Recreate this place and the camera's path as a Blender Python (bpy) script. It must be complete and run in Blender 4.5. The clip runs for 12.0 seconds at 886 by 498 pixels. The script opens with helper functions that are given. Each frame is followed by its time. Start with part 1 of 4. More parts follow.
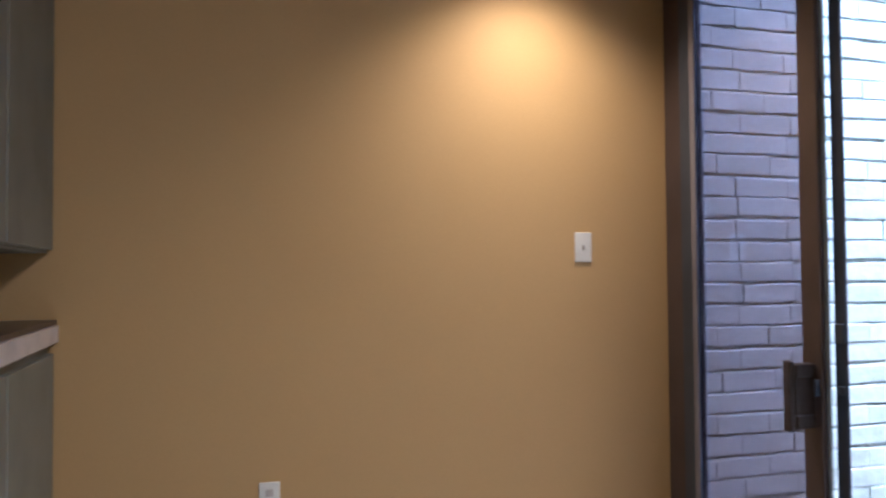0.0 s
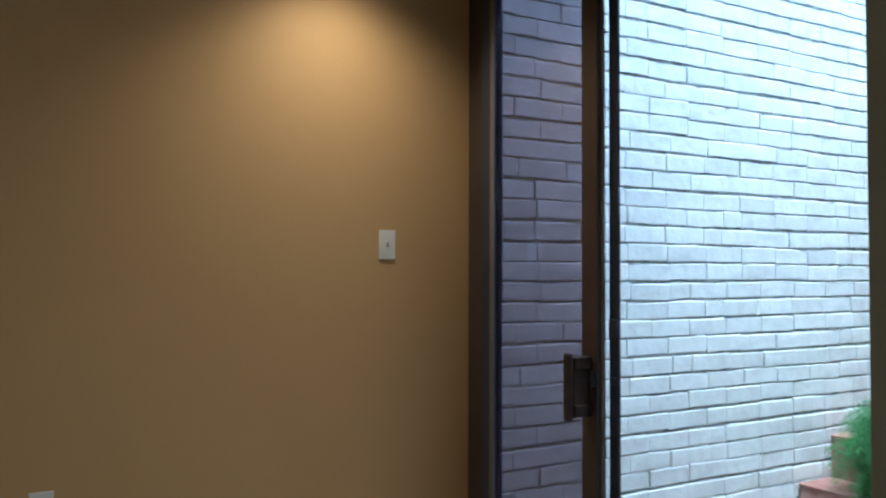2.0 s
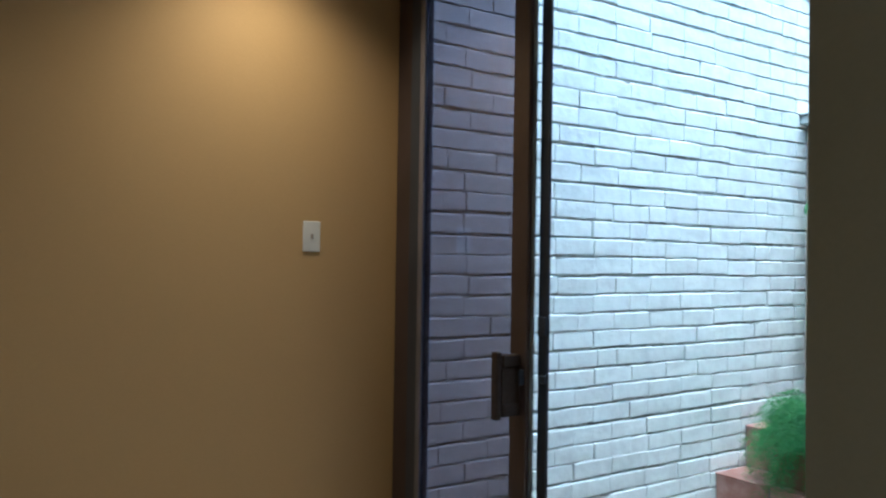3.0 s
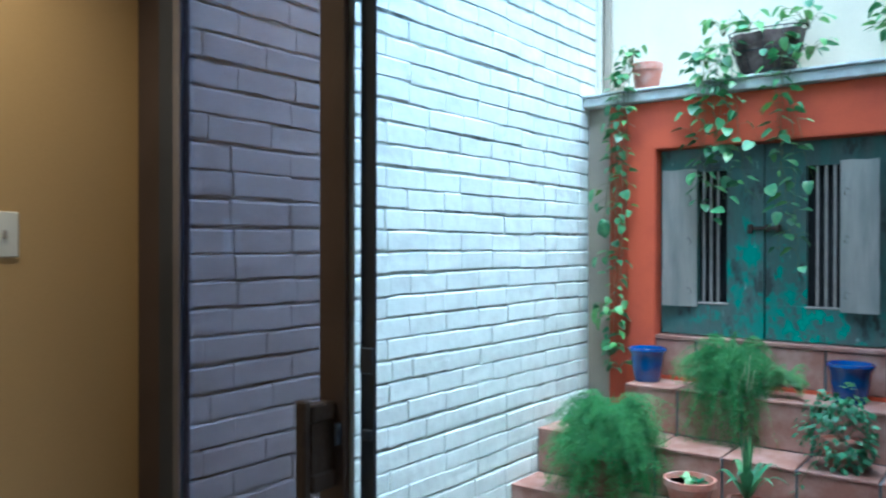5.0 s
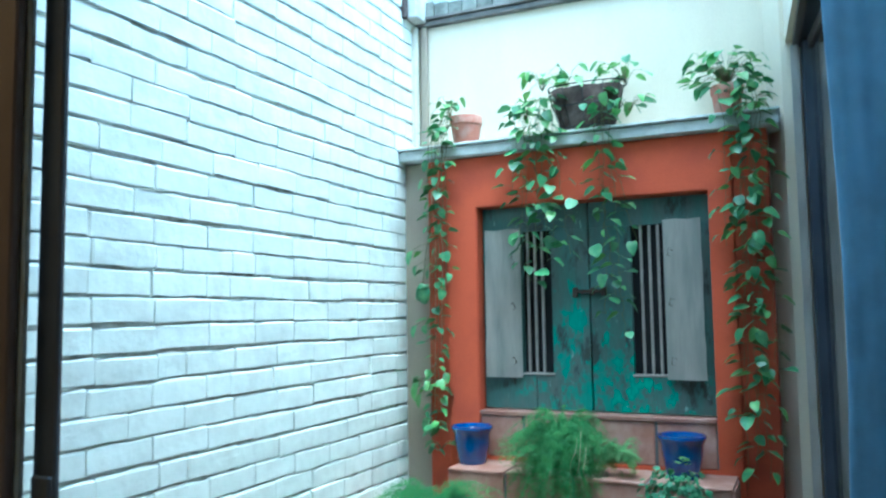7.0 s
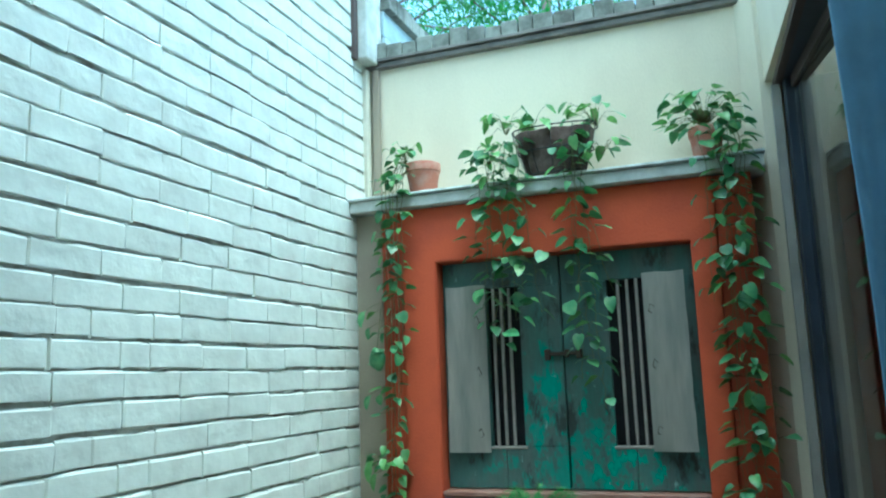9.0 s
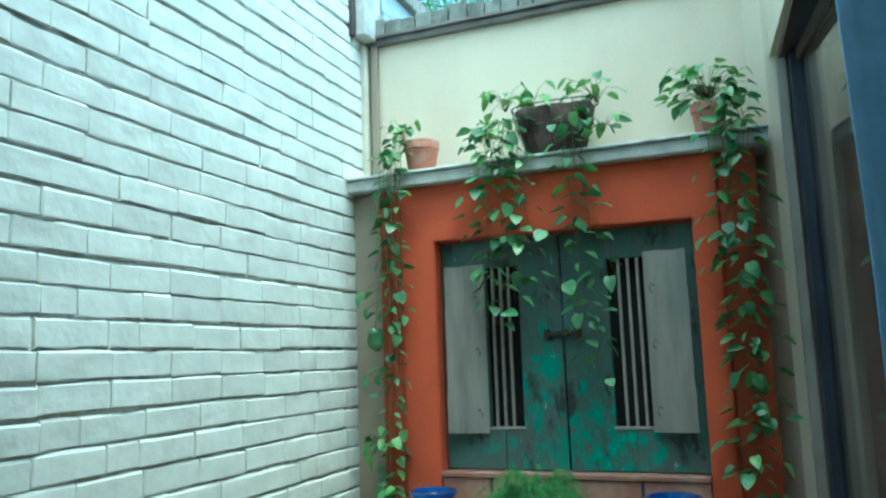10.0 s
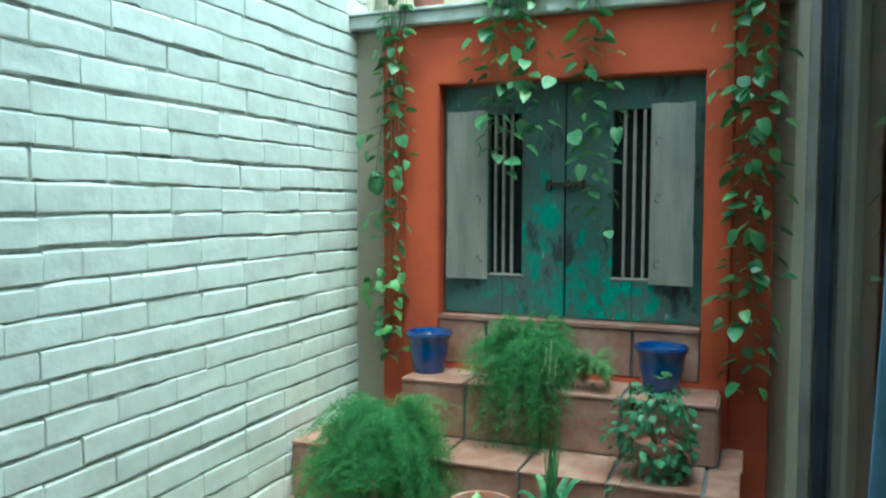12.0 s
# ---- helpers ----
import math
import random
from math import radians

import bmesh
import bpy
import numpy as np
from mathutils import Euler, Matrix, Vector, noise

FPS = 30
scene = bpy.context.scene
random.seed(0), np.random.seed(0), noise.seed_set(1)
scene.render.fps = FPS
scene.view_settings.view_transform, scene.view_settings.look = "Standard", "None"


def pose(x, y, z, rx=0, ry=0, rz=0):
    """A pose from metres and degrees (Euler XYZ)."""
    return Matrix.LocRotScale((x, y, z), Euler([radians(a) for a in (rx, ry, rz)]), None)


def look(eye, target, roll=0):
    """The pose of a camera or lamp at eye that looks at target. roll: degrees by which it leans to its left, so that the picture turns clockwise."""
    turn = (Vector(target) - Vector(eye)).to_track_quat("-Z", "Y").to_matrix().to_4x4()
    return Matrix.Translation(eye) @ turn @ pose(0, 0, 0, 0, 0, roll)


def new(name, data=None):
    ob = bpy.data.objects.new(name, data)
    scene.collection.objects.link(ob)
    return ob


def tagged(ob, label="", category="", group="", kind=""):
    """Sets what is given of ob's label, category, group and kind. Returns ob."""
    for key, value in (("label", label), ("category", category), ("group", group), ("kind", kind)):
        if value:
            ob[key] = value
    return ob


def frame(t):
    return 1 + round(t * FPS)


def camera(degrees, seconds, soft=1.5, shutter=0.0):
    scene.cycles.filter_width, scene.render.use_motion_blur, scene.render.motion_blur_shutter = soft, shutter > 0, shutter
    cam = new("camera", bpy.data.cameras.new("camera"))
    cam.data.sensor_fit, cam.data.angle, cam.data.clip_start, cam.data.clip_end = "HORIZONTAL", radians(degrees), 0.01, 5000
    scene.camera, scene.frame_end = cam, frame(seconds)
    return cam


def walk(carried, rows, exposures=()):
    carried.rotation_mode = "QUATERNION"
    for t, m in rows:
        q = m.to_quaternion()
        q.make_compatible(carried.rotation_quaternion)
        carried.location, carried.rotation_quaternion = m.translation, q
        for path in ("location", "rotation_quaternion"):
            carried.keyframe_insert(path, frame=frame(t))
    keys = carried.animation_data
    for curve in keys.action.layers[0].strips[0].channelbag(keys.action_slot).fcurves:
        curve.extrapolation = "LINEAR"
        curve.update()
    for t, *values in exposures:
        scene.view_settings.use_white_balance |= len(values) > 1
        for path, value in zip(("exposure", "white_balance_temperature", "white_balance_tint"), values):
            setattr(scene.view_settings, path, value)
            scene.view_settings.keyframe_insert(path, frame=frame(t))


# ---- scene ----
cam = camera(59.0, 12.0, soft=2.2, shutter=0.5)


def view(x, y, z, yaw, pitch, roll):
    a, b = radians(yaw), radians(pitch)
    return look((x, y, z), (x - math.sin(a) * math.cos(b), y + math.cos(a) * math.cos(b), z + math.sin(b)), roll)


PATH = [
    (0, view(-0.334, 0.193, 1.202, -16.33, 1.71, -0.43)),
    (0.5, view(-0.265, 0.169, 1.190, -19.28, 1.94, -0.32)),
    (1, view(-0.227, 0.161, 1.201, -22.39, 1.58, -0.00)),
    (1.5, view(-0.218, 0.165, 1.194, -25.64, 1.69, -0.04)),
    (2, view(-0.222, 0.155, 1.187, -28.37, 1.73, 0.22)),
    (2.5, view(-0.224, 0.159, 1.204, -30.94, 1.25, 0.46)),
    (4.5, view(0.090, 0.741, 1.242, -46.68, -0.09, 0.94)),
    (5, view(0.143, 0.881, 1.268, -52.70, -0.25, 0.07)),
    (5.5, view(0.236, 0.950, 1.266, -57.16, 0.45, -0.08)),
    (6, view(0.427, 0.994, 1.277, -60.20, 1.35, -0.75)),
    (6.5, view(0.556, 1.010, 1.309, -62.42, 2.22, -0.44)),
    (7, view(0.626, 1.067, 1.264, -65.24, 4.70, -0.85)),
    (7.5, view(0.716, 1.192, 1.273, -68.24, 6.69, -0.49)),
    (9.5, view(1.025, 1.288, 1.280, -69.33, 9.44, -2.13)),
    (10, view(1.044, 1.249, 1.270, -68.52, 7.98, -2.00)),
    (10.5, view(1.052, 1.243, 1.306, -68.31, 4.92, -1.10)),
    (11, view(1.056, 1.252, 1.307, -68.38, 2.03, -0.04)),
    (11.5, view(1.062, 1.253, 1.302, -68.32, -0.89, 0.34)),
    (12, view(1.070, 1.270, 1.276, -68.39, -3.33, 0.21)),
]
LOOK = [(0, 3.42, 4400, 8), (1.0, 2.95, 4350, 4), (2.5, 2.42, 4400, -3), (4.5, 2.5, 4300, -7), (6.5, 2.74, 4220, -14), (7.5, 2.58, 4400, -19), (9.5, 2.08, 4720, -25), (12, 2.32, 4880, -28)]
walk(cam, PATH, LOOK)

# ---- world, sun and lamps ----
SUN_UP, SUN_TURN = radians(74), radians(215)
world = bpy.data.worlds.new("sky")
scene.world = world
world.use_nodes = True
wn = world.node_tree.nodes
sky = wn.new("ShaderNodeTexSky")
sky.sky_type, sky.sun_disc, sky.sun_elevation, sky.sun_rotation = "NISHITA", False, SUN_UP, SUN_TURN
sky.air_density, sky.dust_density = 1.4, 4.0
world.node_tree.links.new(sky.outputs[0], wn["Background"].inputs[0])
wn["Background"].inputs[1].default_value = 0.15

sun = new("sun", bpy.data.lights.new("sun", "SUN"))
sun.data.energy, sun.data.angle, sun.data.color = 0.5, radians(60), (1.0, 0.97, 0.92)
sun.matrix_world = look((0, 0, 10), (-math.sin(SUN_TURN) * math.cos(SUN_UP) * 1.0, -math.cos(SUN_TURN) * math.cos(SUN_UP), 10 - math.sin(SUN_UP)))

CEIL = 2.52
spot = new("downlight_lamp", bpy.data.lights.new("downlight_lamp", "SPOT"))
spot.data.energy, spot.data.color, spot.data.shadow_soft_size = 13.5, (1.0, 0.68, 0.38), 0.12
spot.data.spot_size, spot.data.spot_blend = radians(125), 0.9
spot.matrix_world = look((0.78, 2.60, CEIL - 0.02), (0.80, 2.74, 0))

# unseen warm fill disc under the ceiling, added to brighten the room
room_fill = new("room_fill", bpy.data.lights.new("room_fill", "AREA"))
room_fill.data.shape, room_fill.data.size, room_fill.data.energy, room_fill.data.color = "DISK", 0.4, 8, (1.0, 0.80, 0.58)
room_fill.matrix_world = look((0.62, -1.1, CEIL - 0.06), (0.30, -0.8, 0))

# ---- materials ----


def mat(name, colour, rough=0.7, vary=0.12, scale=6.0, bump=0.2, fine=60.0, metal=0.0, second=None, amount=0.5, rand=0.0, coat=0.0, stretch=(1, 1, 1), island=False):
    m = bpy.data.materials.new(name)
    m.use_nodes = True
    n, l = m.node_tree.nodes, m.node_tree.links
    b = n["Principled BSDF"]
    b.inputs["Roughness"].default_value, b.inputs["Metallic"].default_value = rough, metal
    b.inputs["Coat Weight"].default_value = coat
    tc, mp = n.new("ShaderNodeTexCoord"), n.new("ShaderNodeMapping")
    geo = n.new("ShaderNodeNewGeometry")
    l.new(geo.outputs["Position"], mp.inputs[0])
    mp.inputs["Scale"].default_value = stretch
    big, small = n.new("ShaderNodeTexNoise"), n.new("ShaderNodeTexNoise")
    big.inputs["Scale"].default_value, small.inputs["Scale"].default_value = scale, fine
    big.inputs["Detail"].default_value, small.inputs["Detail"].default_value = 5, 4
    for t in (big, small):
        l.new(mp.outputs[0], t.inputs["Vector"])
    c = (*colour, 1)
    mix = n.new("ShaderNodeMix")
    mix.data_type = "RGBA"
    mix.inputs["A"].default_value = c
    mix.inputs["B"].default_value = (*(second or [v * 0.6 for v in colour]), 1)
    ramp = n.new("ShaderNodeMapRange")
    ramp.inputs["From Min"].default_value, ramp.inputs["From Max"].default_value = 0.62 - amount * 0.4, 0.82 - amount * 0.3
    ramp.inputs["To Max"].default_value = 1.0 if second else 0.5
    l.new(big.outputs["Fac"], ramp.inputs["Value"])
    l.new(ramp.outputs[0], mix.inputs["Factor"])
    hsv = n.new("ShaderNodeHueSaturation")
    l.new(mix.outputs["Result"], hsv.inputs["Color"])
    val = n.new("ShaderNodeMapRange")
    val.inputs["To Min"].default_value, val.inputs["To Max"].default_value = 1 - vary, 1 + vary
    l.new(small.outputs["Fac"], val.inputs["Value"])
    last = val.outputs[0]
    if rand:
        r = n.new("ShaderNodeMapRange")
        r.inputs["To Min"].default_value, r.inputs["To Max"].default_value = 1 - rand, 1 + rand
        if island:
            l.new(geo.outputs["Random Per Island"], r.inputs["Value"])
        else:
            l.new(n.new("ShaderNodeObjectInfo").outputs["Random"], r.inputs["Value"])
        mul = n.new("ShaderNodeMath")
        mul.operation = "MULTIPLY"
        l.new(last, mul.inputs[0])
        l.new(r.outputs[0], mul.inputs[1])
        last = mul.outputs[0]
    l.new(last, hsv.inputs["Value"])
    l.new(hsv.outputs[0], b.inputs["Base Color"])
    if bump:
        bp = n.new("ShaderNodeBump")
        bp.inputs["Strength"].default_value, bp.inputs["Distance"].default_value = bump, 0.004
        l.new(small.outputs["Fac"], bp.inputs["Height"])
        l.new(bp.outputs[0], b.inputs["Normal"])
    return m


def patches(m, colour, scale, low, high, stretch=(1, 1, 1), detail=6, centre=None, fall=0.5):
    """Worn patches of another colour over a material's own."""
    n, l = m.node_tree.nodes, m.node_tree.links
    hsv = next(q for q in n if q.type == "HUE_SAT")
    old = hsv.inputs["Color"].links[0].from_socket
    geo, mp, t, ramp, mix = n.new("ShaderNodeNewGeometry"), n.new("ShaderNodeMapping"), n.new("ShaderNodeTexNoise"), n.new("ShaderNodeMapRange"), n.new("ShaderNodeMix")
    mp.inputs["Scale"].default_value, mp.inputs["Location"].default_value = stretch, (3.1, scale * 0.61, 5.3)
    t.inputs["Scale"].default_value, t.inputs["Detail"].default_value, t.inputs["Roughness"].default_value = scale, detail, 0.65
    ramp.inputs["From Min"].default_value, ramp.inputs["From Max"].default_value = low, high
    mix.data_type = "RGBA"
    mix.inputs["B"].default_value = (*colour, 1)
    l.new(geo.outputs["Position"], mp.inputs[0])
    l.new(mp.outputs[0], t.inputs["Vector"])
    fac = t.outputs["Fac"]
    if centre:
        dist, sub = n.new("ShaderNodeVectorMath"), n.new("ShaderNodeMath")
        dist.operation, dist.inputs[1].default_value = "DISTANCE", centre
        l.new(geo.outputs["Position"], dist.inputs[0])
        sub.operation, sub.inputs[1].default_value, sub.inputs[2].default_value = "MULTIPLY_ADD", -fall, 0.16
        l.new(dist.outputs["Value"], sub.inputs[0])
        add = n.new("ShaderNodeMath")
        l.new(fac, add.inputs[0])
        l.new(sub.outputs[0], add.inputs[1])
        fac = add.outputs[0]
    l.new(fac, ramp.inputs["Value"])
    l.new(ramp.outputs[0], mix.inputs["Factor"])
    l.new(old, mix.inputs["A"])
    l.new(mix.outputs["Result"], hsv.inputs["Color"])
    return m


def leafy(name, colour, second, rough=0.35, rand=0.35, through_=0.25, island=False):
    m = mat(name, colour, rough, 0.2, 25, 0.15, 90, second=second, amount=0.5, rand=rand, island=island)
    b = m.node_tree.nodes["Principled BSDF"]
    b.inputs["Transmission Weight"].default_value = 0.0
    tr, mx = m.node_tree.nodes.new("ShaderNodeBsdfTranslucent"), m.node_tree.nodes.new("ShaderNodeMixShader")
    tr.inputs[0].default_value = (colour[0] * 1.6, colour[1] * 1.5, colour[2], 1)
    mx.inputs[0].default_value = through_
    out = m.node_tree.nodes["Material Output"]
    m.node_tree.links.new(b.outputs[0], mx.inputs[1])
    m.node_tree.links.new(tr.outputs[0], mx.inputs[2])
    m.node_tree.links.new(mx.outputs[0], out.inputs[0])
    return m


def glassy(name, colour, rough=0.0):
    m = bpy.data.materials.new(name)
    m.use_nodes = True
    b = m.node_tree.nodes["Principled BSDF"]
    b.inputs["Base Color"].default_value = (*colour, 1)
    b.inputs["Roughness"].default_value, b.inputs["Transmission Weight"].default_value, b.inputs["IOR"].default_value = rough, 1.0, 1.45
    return m


OCHRE = mat("ochre_paint", (0.45, 0.285, 0.11), 0.75, 0.05, 1.1, 0.10, 140, second=(0.43, 0.270, 0.104), amount=0.4)
BRICK = mat("white_painted_brick", (0.745, 0.775, 0.72), 0.6, 0.06, 9, 0.5, 16, second=(0.66, 0.68, 0.63), amount=0.45, rand=0.05)
for node in BRICK.node_tree.nodes:
    if node.type == "BUMP":
        node.inputs["Distance"].default_value = 0.012
MORTAR = mat("painted_mortar", (0.62, 0.64, 0.61), 0.9, 0.2, 16, 0.8, 50, second=(0.34, 0.33, 0.30), amount=0.45)
BEIGE = mat("beige_render", (0.72, 0.65, 0.50), 0.85, 0.05, 2.2, 0.35, 120, second=(0.64, 0.56, 0.43), amount=0.4, stretch=(1, 1, 0.45))
TRIMB = mat("brown_beige_paint", (0.34, 0.29, 0.22), 0.85, 0.08, 3, 0.3, 100, second=(0.30, 0.25, 0.20), amount=0.5)
FRAMEP = mat("taupe_painted_metal", (0.36, 0.33, 0.29), 0.5, 0.06, 5, 0.1, 90)
# wall end's dim, cool shade put into the colour as olive-grey
OCHRE_SHADED = mat("shaded_ochre_olive", (0.23, 0.215, 0.15), 0.7, 0.05, 2, 0.1, 120)
ORANGE = mat("orange_stucco", (0.50, 0.085, 0.030), 0.85, 0.08, 5, 0.4, 90, second=(0.40, 0.066, 0.027), amount=0.45)
# orange stucco darkened: shade under ledge and vines put into the colour
SHADED_STUCCO = mat("shaded_orange_stucco", (0.44, 0.075, 0.03), 0.9, 0.1, 5, 0.4, 90, second=(0.33, 0.06, 0.03), amount=0.5)
TERRA = mat("terracotta_tile", (0.30, 0.142, 0.102), 0.55, 0.12, 10, 0.3, 70, second=(0.42, 0.26, 0.21), amount=0.5, rand=0.13)
GROUT = mat("blue_grey_grout", (0.14, 0.17, 0.18), 0.9, 0.2, 12, 0.4, 80)
POTCLAY = mat("terracotta_pot", (0.43, 0.17, 0.115), 0.8, 0.12, 14, 0.3, 80, second=(0.48, 0.30, 0.24), amount=0.4)
BLUE = mat("cobalt_glaze", (0.010, 0.065, 0.24), 0.2, 0.15, 12, 0.05, 60, second=(0.01, 0.03, 0.16), amount=0.5, coat=0.6)
SOIL = mat("potting_soil", (0.05, 0.035, 0.025), 0.95, 0.4, 40, 1.0, 120)
TEAL = mat("weathered_teal_paint", (0.065, 0.135, 0.118), 0.6, 0.25, 9, 0.5, 60, second=(0.085, 0.11, 0.10), amount=0.55, stretch=(1, 1, 0.3))
patches(TEAL, (0.045, 0.22, 0.17), 17.0, 0.56, 0.64, (1, 1, 0.6), centre=(4.53, 2.05, 0.82), fall=0.42)
patches(TEAL, (0.025, 0.26, 0.19), 6.5, 0.61, 0.67, (1, 1, 0.5), centre=(4.53, 2.17, 1.20), fall=0.7)
patches(TEAL, (0.015, 0.32, 0.22), 18.0, 0.60, 0.66, (1, 1, 0.7), centre=(4.53, 1.85, 0.85), fall=0.5)
patches(TEAL, (0.030, 0.040, 0.036), 12.0, 0.57, 0.65, (1, 1, 0.4))
patches(TEAL, (0.22, 0.33, 0.30), 22.0, 0.64, 0.68, (1, 1, 0.4))
PALE = mat("bleached_grey_wood", (0.56, 0.52, 0.46), 0.8, 0.15, 12, 0.5, 60, second=(0.38, 0.37, 0.33), amount=0.5, stretch=(1, 1, 0.15))
IRON = mat("rusty_iron", (0.06, 0.04, 0.03), 0.7, 0.3, 20, 0.4, 80, metal=0.4)
BAR = mat("worn_wooden_bar", (0.33, 0.29, 0.26), 0.7, 0.2, 20, 0.3, 80)
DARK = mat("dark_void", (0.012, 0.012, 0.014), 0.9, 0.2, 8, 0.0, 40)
BRONZE = mat("bronze_aluminium", (0.088, 0.062, 0.056), 0.42, 0.08, 5, 0.05, 100, metal=0.3)
BRONZE_OUT = mat("blue_black_aluminium", (0.060, 0.070, 0.095), 0.35, 0.08, 5, 0.05, 100, metal=0.4)
ZINC = mat("grey_metal_flashing", (0.33, 0.35, 0.34), 0.45, 0.15, 6, 0.1, 60, metal=0.3, second=(0.2, 0.2, 0.19), amount=0.5)
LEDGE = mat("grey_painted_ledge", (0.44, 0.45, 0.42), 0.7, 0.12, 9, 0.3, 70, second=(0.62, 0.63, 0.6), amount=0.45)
# paler than LEDGE: light on the upper board put into its colour
LEDGE_TOP = mat("worn_lit_ledge_top", (0.66, 0.68, 0.66), 0.7, 0.15, 12, 0.3, 70, second=(0.4, 0.4, 0.38), amount=0.4)
SHINGLE = mat("grey_roof_board", (0.25, 0.26, 0.23), 0.9, 0.3, 9, 0.8, 40, second=(0.10, 0.10, 0.085), amount=0.5, rand=0.2)
FLASH = mat("brown_grey_flashing", (0.20, 0.18, 0.165), 0.6, 0.2, 8, 0.2, 60, second=(0.12, 0.11, 0.10), amount=0.5)
SIDING = mat("pale_blue_siding", (0.45, 0.54, 0.58), 0.7, 0.15, 6, 0.3, 60, second=(0.28, 0.35, 0.38), amount=0.5, rand=0.08)
PLATE = mat("white_plastic", (0.72, 0.68, 0.62), 0.35, 0.02, 5, 0.0, 80)
CABINET = mat("olive_grey_lacquer", (0.17, 0.165, 0.13), 0.5, 0.05, 5, 0.1, 90)
COUNTER = mat("dark_stone_top", (0.055, 0.035, 0.03), 0.35, 0.3, 20, 0.05, 90)
EDGE = mat("pale_counter_edge", (0.55, 0.47, 0.42), 0.5, 0.05, 10, 0.05, 90)
CEILING = mat("ceiling_paint", (0.62, 0.55, 0.42), 0.9, 0.03, 3, 0.2, 100)
# floor is out of view; pale so its bounce lifts the ochre wall
FLOOR = mat("pale_bounce_floor", (0.42, 0.42, 0.40), 0.5, 0.1, 5, 0.1, 60, rand=0.08)
PAVE = mat("courtyard_paving", (0.18, 0.15, 0.13), 0.85, 0.2, 5, 0.5, 50)
CURTAIN = mat("blue_grey_sheer", (0.17, 0.29, 0.44), 0.8, 0.05, 8, 0.15, 220)
PIPE = mat("cream_paint", (0.62, 0.58, 0.47), 0.5, 0.06, 6, 0.1, 60)
WIRE = mat("black_wire", (0.03, 0.03, 0.03), 0.5, 0.1, 20, 0.0, 60, metal=0.6)
COIR = mat("dark_coir_basket", (0.065, 0.042, 0.034), 0.95, 0.45, 18, 1.0, 90, second=(0.12, 0.09, 0.075), amount=0.45)
LEAF = leafy("pothos_leaf", (0.065, 0.180, 0.072), (0.15, 0.29, 0.11), 0.4, 0.35, 0.15)
LEAF_Y = leafy("young_leaf", (0.11, 0.25, 0.07), (0.21, 0.36, 0.12))
FERN = leafy("asparagus_fern", (0.05, 0.18, 0.045), (0.11, 0.28, 0.06), 0.6, 0.4, 0.3, island=True)
IVY = leafy("ivy_leaf", (0.05, 0.16, 0.07), (0.11, 0.27, 0.13), 0.4, 0.35, 0.2)
TREE = leafy("tree_leaf", (0.04, 0.15, 0.03), (0.09, 0.25, 0.05), 0.6, 0.5, 0.35, island=True)
STEM = mat("vine_stem", (0.13, 0.13, 0.05), 0.7, 0.2, 20, 0.2, 80)
DRYSTEM = mat("dry_stem", (0.42, 0.36, 0.22), 0.8, 0.2, 20, 0.2, 80)
BARK = mat("bark", (0.14, 0.11, 0.09), 0.9, 0.3, 10, 0.8, 40)
BOX = mat("brown_planter_wood", (0.23, 0.12, 0.07), 0.75, 0.15, 10, 0.4, 60, stretch=(1, 1, 0.2))
GLASS = glassy("tinted_glass", (0.27, 0.225, 0.26))
GLASS_CLEAR = glassy("dark_glass", (0.75, 0.75, 0.78))
# tone of the glare band at the pane edge, put into a colour
GLARE = mat("taupe_glare", (0.17, 0.15, 0.16), 0.5, 0.06, 5, 0.1, 90)

# ---- mesh helpers ----


def box(bm, x0, y0, z0, x1, y1, z1, bevel=0.0):
    made = bmesh.ops.create_cube(bm, size=1)["verts"]
    for v in made:
        v.co = Vector(((x0 + x1) / 2 + v.co.x * abs(x1 - x0), (y0 + y1) / 2 + v.co.y * abs(y1 - y0), (z0 + z1) / 2 + v.co.z * abs(z1 - z0)))
    if bevel:
        edges = list({e for v in made for e in v.link_edges})
        bmesh.ops.bevel(bm, geom=edges, offset=bevel, segments=1, affect="EDGES", profile=0.5)
    return bm


def prism(bm, plan, z0, z1):
    """An upright block over a plan outline given counter-clockwise."""
    lo = [bm.verts.new((x, y, z0)) for x, y in plan]
    hi = [bm.verts.new((x, y, z1)) for x, y in plan]
    n = len(plan)
    bm.faces.new(lo[::-1])
    bm.faces.new(hi)
    for i in range(n):
        bm.faces.new((lo[i], lo[(i + 1) % n], hi[(i + 1) % n], hi[i]))
    return bm


def boxes(*rows, bevel=0.0):
    bm = bmesh.new()
    for r in rows:
        box(bm, *r, bevel=bevel)
    return bm


def lathe(profile, n=28, centre=(0, 0), squash=1.0):
    """A turned body from (radius, height) pairs."""
    bm = bmesh.new()
    rings = []
    for r, z in profile:
        rings.append([bm.verts.new((centre[0] + r * math.cos(2 * math.pi * i / n), centre[1] + squash * r * math.sin(2 * math.pi * i / n), z)) for i in range(n)])
    for a, b in zip(rings, rings[1:]):
        for i in range(n):
            bm.faces.new((a[i], a[(i + 1) % n], b[(i + 1) % n], b[i]))
    for ring in (rings[0][::-1], rings[-1]):
        if profile[0][0] > 0:
            bm.faces.new(ring)
    bmesh.ops.recalc_face_normals(bm, faces=bm.faces)
    for f in bm.faces:
        f.smooth = len(f.verts) == 4
    for e in bm.edges:
        if len(e.link_faces) == 2 and e.calc_face_angle() > radians(32):
            e.smooth = False
    return bm


